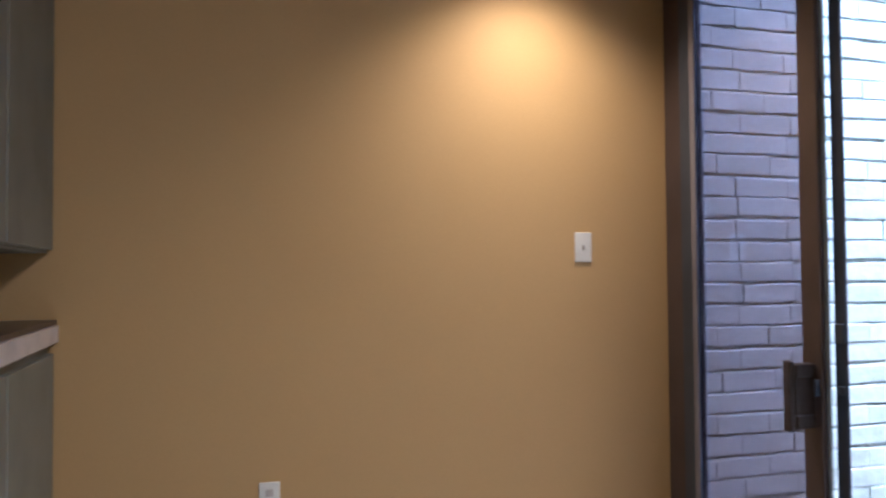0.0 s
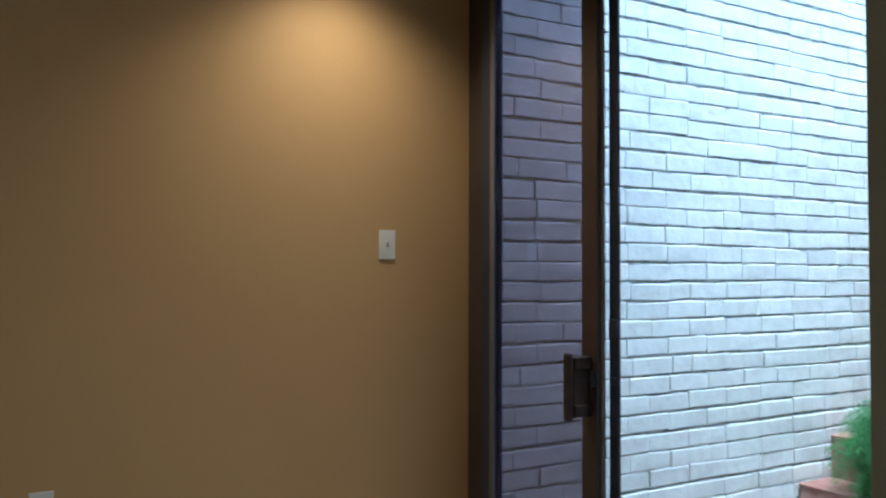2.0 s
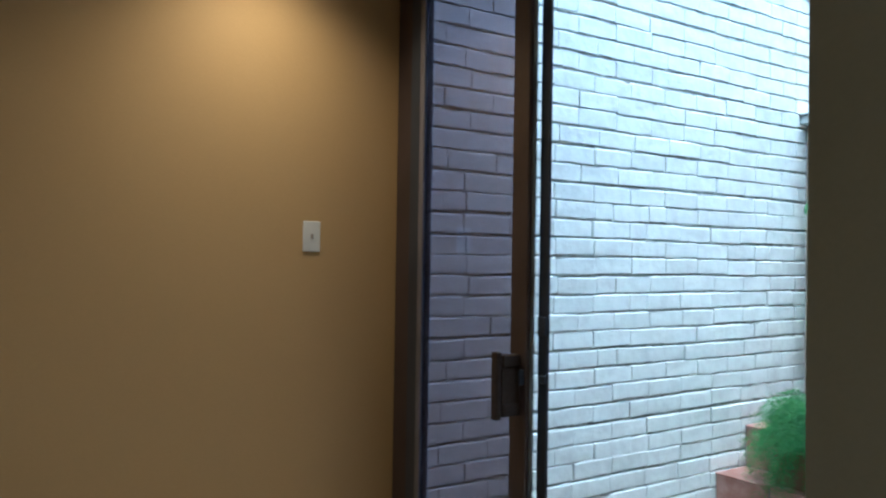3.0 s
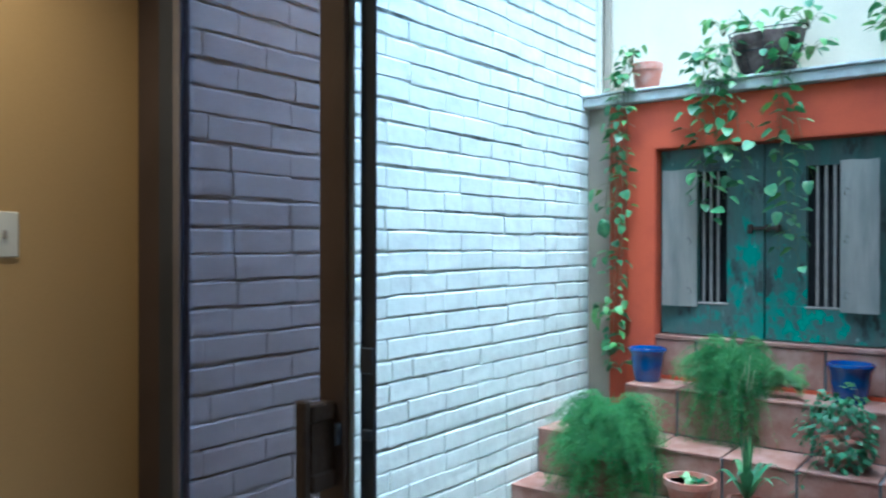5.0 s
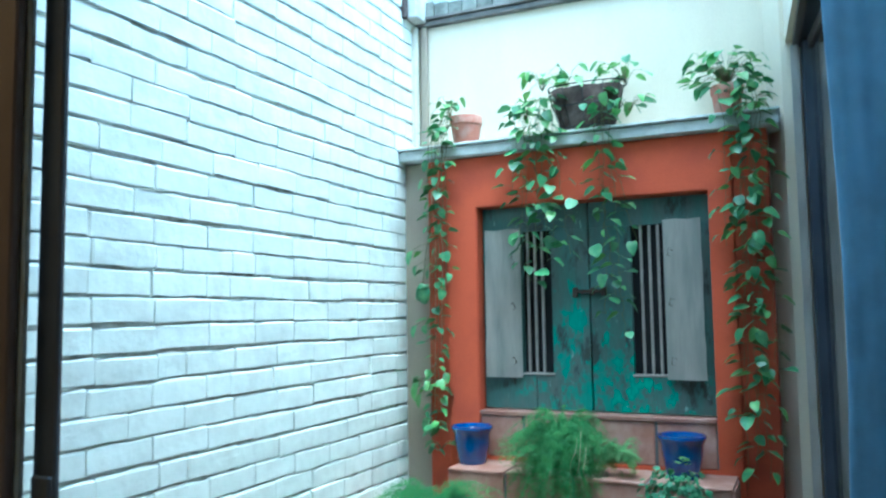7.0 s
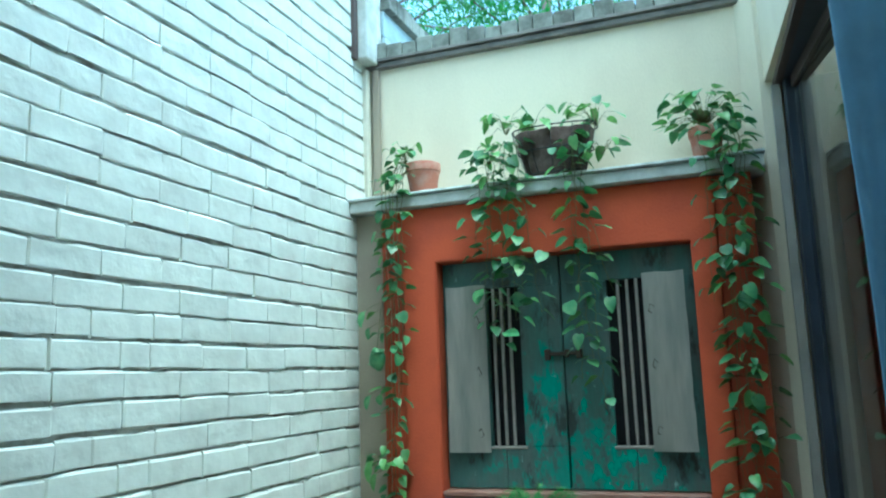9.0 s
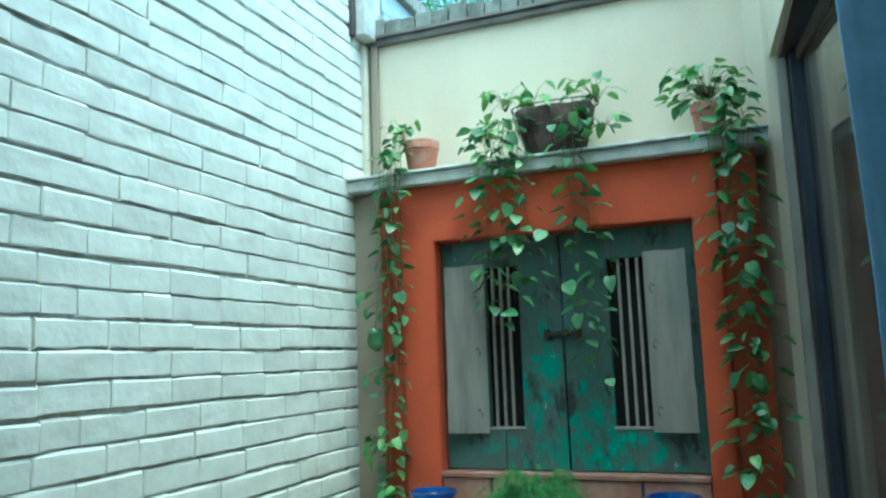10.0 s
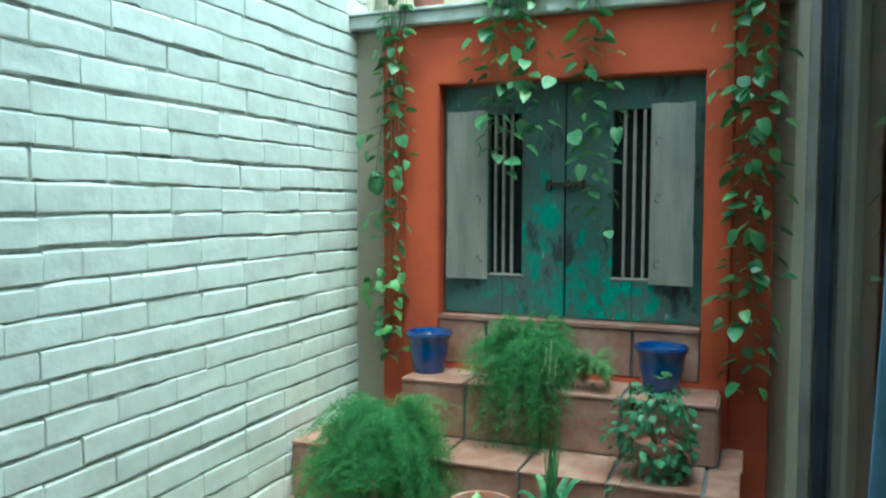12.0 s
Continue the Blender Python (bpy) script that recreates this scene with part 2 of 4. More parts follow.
def tube(bm, pts, r0, r1=None, n=5):
    r1 = r0 if r1 is None else r1
    rings = []
    for i, p in enumerate(pts):
        p = Vector(p)
        d = (Vector(pts[min(i + 1, len(pts) - 1)]) - Vector(pts[max(i - 1, 0)])).normalized()
        a = d.orthogonal().normalized()
        b = d.cross(a)
        r = r0 + (r1 - r0) * i / max(1, len(pts) - 1)
        rings.append([bm.verts.new(p + (a * math.cos(2 * math.pi * k / n) + b * math.sin(2 * math.pi * k / n)) * r) for k in range(n)])
    for a, b in zip(rings, rings[1:]):
        for k in range(n):
            f = bm.faces.new((a[k], a[(k + 1) % n], b[(k + 1) % n], b[k]))
            f.smooth = True
    bm.faces.new(rings[0][::-1])
    bm.faces.new(rings[-1])
    return bm


def mesh_of(name, bm, material):
    me = bpy.data.meshes.new(name)
    bm.to_mesh(me)
    bm.free()
    me.materials.append(material)
    return me


def part(name, bm, material, parent=None, label=""):
    ob = new(name, mesh_of(name, bm, material))
    if parent is not None:
        ob.parent = parent
    return tagged(ob, label) if label else ob


def thing(name, place, label, category, group=""):
    ob = new(name)
    ob.location = place
    ob.empty_display_size = 0.1
    return tagged(ob, label, category, group)


def setting(name, bm, material, label=""):
    return tagged(part(name, bm, material), label, kind="structure")


# ---- the structure ----
WX = 1.46          # plane of the sliding door
YO, YB = 2.955, 3.085
XB, XF = 4.66, 4.456   # back wall, orange front
CY = -0.21         # courtyard ground
YS = 1.085          # south side of the courtyard

setting("floor", boxes((-1.5, -2.6, -0.1, 1.56, YO, 0.0)), FLOOR, "unseen floor of the room, pale to bounce light")
setting("ceiling", boxes((-1.62, -2.72, CEIL, 1.56, YO + 0.12, CEIL + 0.12)), CEILING, "plain painted ceiling")
setting("wall_north", boxes((-1.62, YO, -0.1, 1.50, YO + 0.115, CEIL)), OCHRE, "smooth ochre-painted interior wall")
setting("wall_west", boxes((-1.62, -2.72, -0.1, -1.5, YO, CEIL)), OCHRE, "ochre-painted side wall")
setting("wall_south", boxes((-1.5, -2.72, -0.1, 1.56, -2.6, CEIL)), OCHRE, "ochre-painted rear wall")
setting("wall_east", boxes((0.88, -2.6, -0.1, 1.56, 0.873, CEIL)), OCHRE_SHADED, "wall end beside the sliding door, coloured olive-grey for shade")
# out of view; height chosen to cut skylight low in the courtyard
setting("sky_block_west", boxes((1.42, -2.6, CEIL + 0.12, 1.56, YB, 4.9)), BEIGE, "unseen beige wall over the door, carried up to block sky")

setting("ground", boxes((-30, -30, -0.4, 40, 40, CY - 0.03)), PAVE, "grey ground round the building")
setting("pavement", boxes((1.56, 0.60, CY - 0.03, XB, YB, CY)), PAVE, "worn courtyard paving")
setting("wall_back", boxes((XB, 0.6, -0.4, XB + 0.15, 3.2, 2.93)), BEIGE, "beige rendered end wall of the courtyard")
SX = 3.34
# unseen upper part up to 3.8 added to hold back sky from below
sw = boxes((1.56, 0.45, -0.4, SX, 0.60, 3.8), (SX, 0.60, 2.45, SX + 0.1, 0.80, 3.8))
prism(sw, [(SX, 0.802), (4.559, 0.802), (4.559, 1.10), (SX, 1.005)], 2.505, 3.8)
prism(sw, [(4.56, 0.802), (XB, 0.802), (XB, 1.193), (4.56, 1.12)], -0.4, 3.8)
setting("wall_courtyard_south", sw, BEIGE, "beige rendered wall round the glazed door")
setting("room_beyond", boxes((SX, -2.2, -0.1, XB, -2.1, 2.45), (XB, -2.2, -0.1, XB + 0.1, 0.8, 2.45), (SX, -2.1, 2.452, XB, 0.79, 2.55), (SX, -2.1, -0.3, XB, 0.9, -0.22), (SX - 0.1, -2.1, -0.1, SX, 0.44, 2.45)), BEIGE, "plain room behind the glazed door")
setting("brick_backing", boxes((1.50, YB + 0.001, -0.4, XB + 0.2, YB + 0.2, 5.4), (XB + 0.2, YB + 0.012, -0.4, 7.6, YB + 0.1, 3.40)), MORTAR, "mortar bed of the painted brick wall")

# baseboard of the ochre wall
setting("baseboard", boxes((-0.80, YO - 0.012, 0.0, 1.38, YO, 0.09), bevel=0.003), OCHRE)

# ---- the sliding door ----
door = tagged(new("door_1"), "bronze aluminium sliding door, drawn half open, with tinted glass", kind="structure")
door.location = (WX - 0.07, 2.0, 0)


def rail(name, x0, y0, z0, x1, y1, z1, material, label=""):
    o = part(name, boxes((x0 - WX, y0 - 2.0, z0, x1 - WX, y1 - 2.0, z1), bevel=0.003), material, door, label)
    return o


rail("frame_post", 1.478, 2.80, 0.02, 1.55, 2.953, 2.41, BRONZE)
rail("frame_post", 1.43, 0.876, 0.02, 1.54, 0.90, 2.41, BRONZE_OUT)
rail("frame_head", 1.40, 0.876, 2.41, 1.55, 2.953, 2.438, BRONZE)
rail("frame_sill", 1.40, 0.876, 0.002, 1.55, 2.953, 0.02, BRONZE)
rail("panel_stile", 1.443, 2.088, 0.03, 1.460, 2.168, 2.40, BRONZE, "brown inner stile")
rail("stile_edge", 1.461, 2.084, 0.03, 1.474, 2.160, 2.40, ZINC, "grey metal edge strip")
rail("panel_stile", 1.443, 2.715, 0.03, 1.474, 2.795, 2.40, BRONZE_OUT)
# thin added strip: the glare beside the stile, modelled as a taupe part
rail("glare_strip", 1.437, 2.690, 0.10, 1.4425, 2.722, 2.35, GLARE, "added taupe strip for the glare along the pane edge")
rail("panel_rail", 1.443, 2.169, 0.03, 1.474, 2.714, 0.11, BRONZE)
rail("panel_rail", 1.443, 2.169, 2.33, 1.474, 2.714, 2.40, BRONZE)
pane = rail("pane", 1.4605, 2.1685, 0.11, 1.4655, 2.7145, 2.33, GLASS, "tinted glass pane")
pane.visible_shadow = False
rail("screen_stile", 1.4802, 2.034, 0.03, 1.490, 2.078, 2.40, BRONZE_OUT, "narrow blue-black outer stile")
rail("screen_stile", 1.4905, 2.040, 0.03, 1.497, 2.064, 2.40, BRONZE)
rail("screen_rail", 1.481, 2.079, 0.03, 1.508, 2.785, 0.09, BRONZE_OUT)
rail("screen_rail", 1.481, 2.079, 2.34, 1.508, 2.785, 2.40, BRONZE_OUT)
rail("strike_plate", 1.472, 2.034, 0.985, 1.480, 2.072, 1.045, BRONZE_OUT)
rail("strike_plate", 1.472, 2.036, 0.84, 1.480, 2.066, 0.865, BRONZE_OUT)
HY = 0.045
hb = boxes((1.355 - WX, 0.075 + HY, 0.74, 1.375 - WX, 0.105 + HY, 0.95), (1.375 - WX, 0.068 + HY, 0.75, 1.443 - WX, 0.105 + HY, 0.79), (1.375 - WX, 0.068 + HY, 0.90, 1.443 - WX, 0.105 + HY, 0.94), bevel=0.004)
box(hb, 1.3752 - WX, 0.074 + HY, 0.79, 1.4428 - WX, 0.102 + HY, 0.90)
part("door_handle", hb, IRON, door, "dark rectangular pull handle").location.z = -0.015
part("latch_lever", boxes((1.425 - WX, 0.052 + HY, 0.83, 1.470 - WX, 0.060 + HY, 0.88), bevel=0.003), BRONZE_OUT, door)
setting("lintel", boxes((1.34, 0.874, 2.4385, 1.56, YO - 0.001, CEIL - 0.001)), OCHRE, "ochre-painted lintel over the sliding door")

# south glazed door
gdoor = tagged(new("door_2"), "dark aluminium framed glazed door on the courtyard side", kind="structure")


def gpart(name, *rows, m=BRONZE, label=""):
    return part(name, boxes(*rows, bevel=0.003), m, gdoor, label)


def gprism(name, plan, z0, z1, m=BRONZE, label=""):
    return part(name, prism(bmesh.new(), plan, z0, z1), m, gdoor, label)


def along(x, off):
    """The slanting line of the glazed door, which is not square to the end wall."""
    return (x, 0.987 + 0.125 * (x - 4.45) + off)


gprism("frame_head", [(3.40, 0.875), (4.557, 0.958), (4.557, 1.035), (3.40, 0.974)], 2.482, 2.503, BRONZE_OUT)
gprism("frame_head", [(3.40, 0.976), (4.557, 1.037), (4.557, 1.068), (3.40, 1.007)], 2.472, 2.503)
gprism("frame_rail", [along(3.40, -0.012), along(4.45, -0.012), along(4.45, 0.016), along(3.40, 0.016)], 2.43, 2.480)
gprism("frame_post", [(4.50, 1.042), (4.556, 1.042), (4.556, 1.078), (4.50, 1.078)], CY, 2.470, FRAMEP)
gprism("frame_post", [(4.452, 0.972), (4.498, 0.972), (4.498, 1.034), (4.452, 1.026)], CY, 2.470, BRONZE_OUT)
gprism("frame_sill", [along(3.40, -0.012), along(4.45, -0.012), along(4.45, 0.016), along(3.40, 0.016)], CY, CY + 0.05)
gp = gprism("pane", [along(3.40, 0), along(4.45, 0), along(4.45, 0.005), along(3.40, 0.005)], CY + 0.052, 2.428, GLASS_CLEAR, "dark reflecting glass")
gp.visible_shadow = False

# sheer hanging in front of the near part of that door
cb = bmesh.new()
cols = []
for i in range(81):
    u = i / 80
    col = []
    for k in range(16):
        z = CY + 0.03 + 0.2 * k
        y_edge = 0.962 + 0.045 * max(0, (1.1 - z) / 1.2) + 0.025 * max(0, (z - 1.5))
        col.append(cb.verts.new((SX - 0.05 + 0.016 * math.sin(u * 11 + 0.5 * z) + 0.004 * math.sin(u * 37 + z), 0.602 + (y_edge - 0.602) * u, z)))
    cols.append(col)
for a, b in zip(cols, cols[1:]):
    for k in range(15):
        cb.faces.new((a[k], b[k], b[k + 1], a[k + 1])).smooth = True
bmesh.ops.solidify(cb, geom=cb.faces[:], thickness=0.002)
tagged(part("curtain", cb, CURTAIN), "thin blue-grey sheer curtain with soft folds beside the glazed door", "curtain")

# ---- the orange surround with its ledge ----
YL, YR, ZT, ZB = 2.636, 1.462, 1.822, 0.762
YOL, YOR = 2.925, 1.195
ob_ = bmesh.new()
YPL, YPR = 2.81, 1.352
outer = [(YPL, CY), (YPR, CY), (YPR, 2.095), (YPL, 2.095)]
inner = [(YL, 0.53), (YR, 0.53), (YR, ZT), (YL, ZT)]
rows_ = [[ob_.verts.new((x_, a, b)) for a, b in ring] for x_ in (XF, XB - 0.002) for ring in (outer, inner)]
for k in range(4):
    n_ = (k + 1) % 4
    ob_.faces.new((rows_[0][k], rows_[1][k], rows_[1][n_], rows_[0][n_]))
    ob_.faces.new((rows_[2][k], rows_[2][n_], rows_[3][n_], rows_[3][k]))
    ob_.faces.new((rows_[0][k], rows_[0][n_], rows_[2][n_], rows_[2][k]))
    ob_.faces.new((rows_[1][k], rows_[3][k], rows_[3][n_], rows_[1][n_]))
bmesh.ops.recalc_face_normals(ob_, faces=ob_.faces)
bmesh.ops.bevel(ob_, geom=[e for e in ob_.edges if all(v.co.x < XF + 0.001 for v in e.verts) and (all(v in rows_[0] for v in e.verts) or all(v in rows_[1] for v in e.verts))], offset=0.006, segments=2, affect="EDGES")
setting("wall_orange", ob_, ORANGE, "orange stucco surround of the old shutters")
# slightly set back; most of its shade comes from the darker colour
setting("wall_shaded", boxes((XF + 0.014, YPL + 0.001, CY, XB - 0.002, YOL, 2.095), (XF + 0.014, YOR, CY, XB - 0.002, YPR - 0.001, 2.095), bevel=0.004), SHADED_STUCCO, "stucco set back beside the surround, coloured darker red for shade")
ledge = tagged(new("ledge"), "grey painted ledge over the orange surround", kind="structure")
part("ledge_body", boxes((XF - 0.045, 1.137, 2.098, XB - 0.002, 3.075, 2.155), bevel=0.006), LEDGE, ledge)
part("ledge_top", boxes((XF - 0.062, 1.133, 2.157, XB - 0.002, 3.08, 2.170), bevel=0.003), LEDGE_TOP, ledge, "worn top board, coloured paler as lit from above")
setting("trim_corner", boxes((XF + 0.03, YOL + 0.004, CY, XB - 0.002, 3.078, 2.095), (XB - 0.03, 3.0, 2.172, XB - 0.002, 3.04, 2.93), bevel=0.004), TRIMB, "brown-beige strip between brick and surround")
down = tagged(part("downspout", boxes((XB - 0.075, 3.045, 2.172, XB - 0.035, 3.083, 2.93), bevel=0.008), PIPE), "cream rectangular downspout in the wall corner", "downspout")


# coping
cop = tagged(new("coping"), "grey metal coping and weathered boards along the wall top", kind="structure")
part("flashing", boxes((XB - 0.03, 0.6, 2.932, XB + 0.2, 3.10, 2.965), bevel=0.006), FLASH, cop)
part("flashing_lip", boxes((XB - 0.045, 0.6, 2.967, XB + 0.2, 3.10, 2.985), bevel=0.003), FLASH, cop)
y = 0.62
while y < 3.05:
    w = random.uniform(0.07, 0.11)
    part("shingle", boxes((XB - 0.02 + random.uniform(-0.006, 0.006), y, 2.987, XB + 0.12, min(y + w - 0.006, 3.08), 3.07 + random.uniform(-0.018, 0.018)), bevel=0.004), SHINGLE, cop)
    y += w
gut = tagged(part("gutter_end", boxes((XB - 0.16, 3.0, 2.95, XB - 0.03, 3.075, 4.3), bevel=0.006), LEDGE), "grey boxed post standing on the wall corner", "post")
# thin upright strip that makes the left side of the post dark
setting("post_dark_side", boxes((XB - 0.20, 3.05, 2.94, XB - 0.162, 3.08, 4.3), bevel=0.004), BRONZE)

# ---- shutters ----
XD = 4.535
shut = thing("shutter_doors", (XD, (YL + YR) / 2, ZB), "old double shutter doors in weathered teal paint with barred windows", "shutters")
OY, OZ = (YL + YR) / 2, ZB
MID = 2.055


def sh(name, x0, y0, z0, x1, y1, z1, m, parent, label="", bevel=0.003):
    o = part(name, boxes((x0 - XD, y0 - OY, z0 - OZ, x1 - XD, y1 - OY, z1 - OZ), bevel=bevel), m, parent, label)
    return o


# near-black sheet put in for the unlit depth behind the bars
sh("hollow_shade", XD + 0.06, YR + 0.002, ZB, XD + 0.10, YL - 0.002, ZT - 0.002, DARK, shut, bevel=0)
for side, (ya, yb, wa, wb) in enumerate(((MID + 0.004, YL - 0.004, 2.255, 2.412), (YR + 0.004, MID - 0.004, 1.680, 1.846))):
    leaf_door = sh("door_leaf", XD, ya, 0.952, XD + 0.03, wa, 1.685, TEAL, shut, "flaking teal door leaf", 0.0008)
    sh("plank", XD + 0.002, wb, 0.952, XD + 0.032, yb, 1.685, TEAL, leaf_door, bevel=0.0008)
    for k in range(2):
        u0, u1 = ya + (yb - ya) * k / 2, ya + (yb - ya) * (k + 1) / 2
        dx = random.uniform(-0.002, 0.002)
        sh("plank", XD + dx, u0 + 0.001, ZB + 0.004, XD + 0.03, u1 - 0.001, 0.9517, TEAL, leaf_door, bevel=0.0008)
    sh("plank", XD, ya, 1.686, XD + 0.03, yb, ZT - 0.005, TEAL, leaf_door, bevel=0.0008)
    sh("window_sill", XD - 0.004, wa - 0.008, 0.940, XD + 0.03, wb + 0.008, 0.953, BAR, leaf_door)
    for k in range(3):
        c = wa + (wb - wa) * (k + 1) / 4 + (0.012 if side == 0 else -0.008)
        sh("bar", XD + 0.004, c - 0.0065, 0.955, XD + 0.02, c + 0.0065, 1.684, BAR, shut, "thin wooden window bar")

for hy, oy, ang, z0, z1 in ((2.414, 2.605, -8, 0.925, 1.70), (1.684, 1.500, 14, 0.930, 1.70)):
    s = 1 if oy > hy else -1
    w = abs(oy - hy) / math.cos(radians(ang))
    bm = bmesh.new()
    nz, ny = 10, 3
    jit = random.Random(5)
    grid = [[(w * i / ny, (z1 - z0) * k / nz + (jit.uniform(-0.004, 0.004) if k in (0, nz) else 0)) for i in range(ny + 1)] for k in range(nz + 1)]
    fr = [[bm.verts.new((0, s * (a + (jit.uniform(-0.003, 0.003) if i == ny else 0)), b)) for i, (a, b) in enumerate(r)] for r in grid]
    for k in range(nz):
        for i in range(ny):
            bm.faces.new((fr[k][i], fr[k][i + 1], fr[k + 1][i + 1], fr[k + 1][i]))
    bmesh.ops.solidify(bm, geom=bm.faces[:], thickness=0.016)
    bmesh.ops.recalc_face_normals(bm, faces=bm.faces)
    panel = part("shutter_panel", bm, PALE, shut, "bleached grey shutter board standing open")
    panel.location = (-0.02, hy - OY, z0 - OZ)
    panel.rotation_euler = (0, 0, radians(ang) if s < 0 else radians(-ang))
    if s < 0:
        panel.rotation_euler = (0, 0, -radians(ang))
    else:
        panel.rotation_euler = (0, 0, radians(abs(ang)))
    for hz in (0.10, 0.38, 0.62):
        hk = tube(bmesh.new(), [(-0.012, s * 0.05, hz), (-0.026, s * 0.04, hz + 0.012), (-0.018, s * 0.028, hz - 0.02), (-0.012, s * 0.04, hz - 0.028)], 0.0022)
        part("hook", hk, IRON, panel)
lt = boxes((XD - 0.02 - XD, 1.995 - OY, 1.355 - OZ, XD - 0.002 - XD, 2.125 - OY, 1.372 - OZ), (-0.024, 2.115 - OY, 1.335 - OZ, -0.002, 2.14 - OY, 1.385 - OZ), (-0.024, 2.03 - OY, 1.345 - OZ, -0.002, 2.05 - OY, 1.382 - OZ), (-0.03, 1.97 - OY, 1.34 - OZ, -0.002, 1.995 - OY, 1.38 - OZ), bevel=0.003)
part("latch", lt, IRON, shut, "rusty iron slide bolt")

# ---- the tiled steps ----
steps = tagged(new("stairs"), "stepped plant stand faced with terracotta tiles and blue-grey grout", kind="structure")
L1, L2, L3 = 0.51, 0.27, 0.03
X1, X2, X3 = 4.175, 3.875, 3.60
Y1A, Y1B = 1.375, 2.70
Y2A, Y2B = 1.285, 3.07
G = 0.012
part("core", boxes((X1 + G, Y1A + G, CY, XF - 0.001, Y1B - G, L1 - G), (X2 + G, Y2A + G, CY, X1 + G - 0.001, Y2B, L2 - G), (X3 + G, 1.10, CY, X2 + G - 0.001, Y2B, L3 - G), (XF + 0.02, YR + 0.001, 0.531, XB - 0.003, YL - 0.001, ZB - 0.02), (X1 + G, Y2A + G, CY, XF - 0.001, Y1A + G - 0.001, L2 - G), (X1 + G, Y1B - G + 0.001, CY, XF - 0.001, Y2B, L2 - G)), GROUT, steps)
CUTS = [Y1B, 2.40, 2.07, 1.74, Y1A]


def tile(x0, y0, z0, x1, y1, z1):
    part("tile", boxes((x0, y0, z0, x1, y1, z1), bevel=0.003), TERRA, steps)


def row(cuts, f, joint=0.013):
    for a, b in zip(cuts, cuts[1:]):
        f(b + joint / 2, a - joint / 2)


row([YL, 2.40, 2.07, 1.74, YR], lambda a, b: tile(XF + 0.004, a, 0.535, XF + 0.022, b, 0.735), 0.014)
tile(XF - 0.004, YR + 0.002, 0.738, XD + 0.02, YL - 0.002, 0.760)
row(CUTS, lambda a, b: tile(X1 - 0.008, a, L1 - 0.012, XF - 0.002, b, L1 + 0.002))
row(CUTS, lambda a, b: tile(X1, a, L2 + 0.004, X1 + 0.014, b, L1 - 0.014))
tile(X1 + 0.016, Y1A, L2 + 0.004, XF - 0.002, Y1A + 0.013, L1 - 0.014)
C2 = [Y2B, 2.73, 2.40, 2.07, 1.74, 1.41, Y2A]
row(C2, lambda a, b: tile(X2 - 0.008, a, L2 - 0.012, X1 - 0.003, b, L2 + 0.002))
row(C2, lambda a, b: tile(X2, a, L3 + 0.004, X2 + 0.014, b, L2 - 0.014))
tile(X1 - 0.001, Y2A, L2 - 0.012, XF - 0.002, Y1A - 0.008, L2 + 0.002)
C3 = [Y2B, 2.73, 2.40, 2.07, 1.74, 1.41, 1.09]
row(C3, lambda a, b: tile(X3 - 0.008, a, L3 - 0.012, X2 - 0.003, b, L3 + 0.002))
row(C3, lambda a, b: tile(X3, a, CY + 0.004, X3 + 0.014, b, L3 - 0.014))

# ---- pots ----


def pot(name, place, r, h, m, label, rim=0.16, taper=0.72, group="", category="flower pot"):
    t = thing(name, place, label, category, group)
    wall = r * 0.1
    prof = [(r * taper * 0.96, 0), (r * taper, h * 0.02), (r * 0.93, h * (1 - rim)), (r, h * (1 - rim) + 0.002), (r * 1.02, h * 0.97), (r, h), (r - wall, h), (r - wall * 1.2, h * 0.9)]
    part("body", lathe(prof), m, t)
    part("soil", lathe([(r - wall * 1.35, h * 0.80), (r - wall * 1.35, h * 0.87)], 20), SOIL, t)
    return t


HEART = [(0, 0), (0.16, -0.05), (0.36, 0.06), (0.46, 0.30), (0.38, 0.58), (0.20, 0.84), (0, 1.0)]


def leaf_mesh(name, m, fold=0.16, droop=0.25, wide=0.95):
    """A heart-shaped leaf one unit long along +y from its stalk, folded on its rib."""
    rib = [(0, 0.02), (0, 0.10), (0, 0.32), (0, 0.60), (0, 0.86)]
    vs, fs = [], []
    for x, y_ in rib + [(0, 1.0)]:
        vs.append((0, y_, -droop * y_ * y_))
    for s in (1, -1):
        base = len(vs)
        out = HEART[1:6]
        for x, y_ in out:
            vs.append((s * x * wide, y_, -droop * y_ * y_ + fold * x + 0.03 * math.sin(9 * y_ + s)))
        for i in range(4):
            q = (i, i + 1, base + i + 1, base + i)
            fs.append(q if s < 0 else q[::-1])
        q = (4, 5, base + 4)
        fs.append(q if s < 0 else q[::-1])
    me = bpy.data.meshes.new(name)
    me.from_pydata(vs, [], fs)
    me.materials.append(m)
    for p in me.polygons:
        p.use_smooth = True
    return me


POTHOS = [leaf_mesh("leaf", LEAF, 0.16, 0.22), leaf_mesh("leaf", LEAF, 0.30, 0.35, 0.85), leaf_mesh("leaf", LEAF, 0.06, 0.15, 1.05), leaf_mesh("leaf", LEAF_Y, 0.18, 0.28, 0.8)]
IVYS = [leaf_mesh("leaf", IVY, 0.15, 0.3, 0.9), leaf_mesh("leaf", IVY, 0.3, 0.1, 0.75)]


TUFT = POTHOS + [POTHOS[3], leaf_mesh("leaf", LEAF_Y, 0.2, 0.35, 0.7), leaf_mesh("leaf", LEAF_Y, 0.1, 0.2, 0.9)]


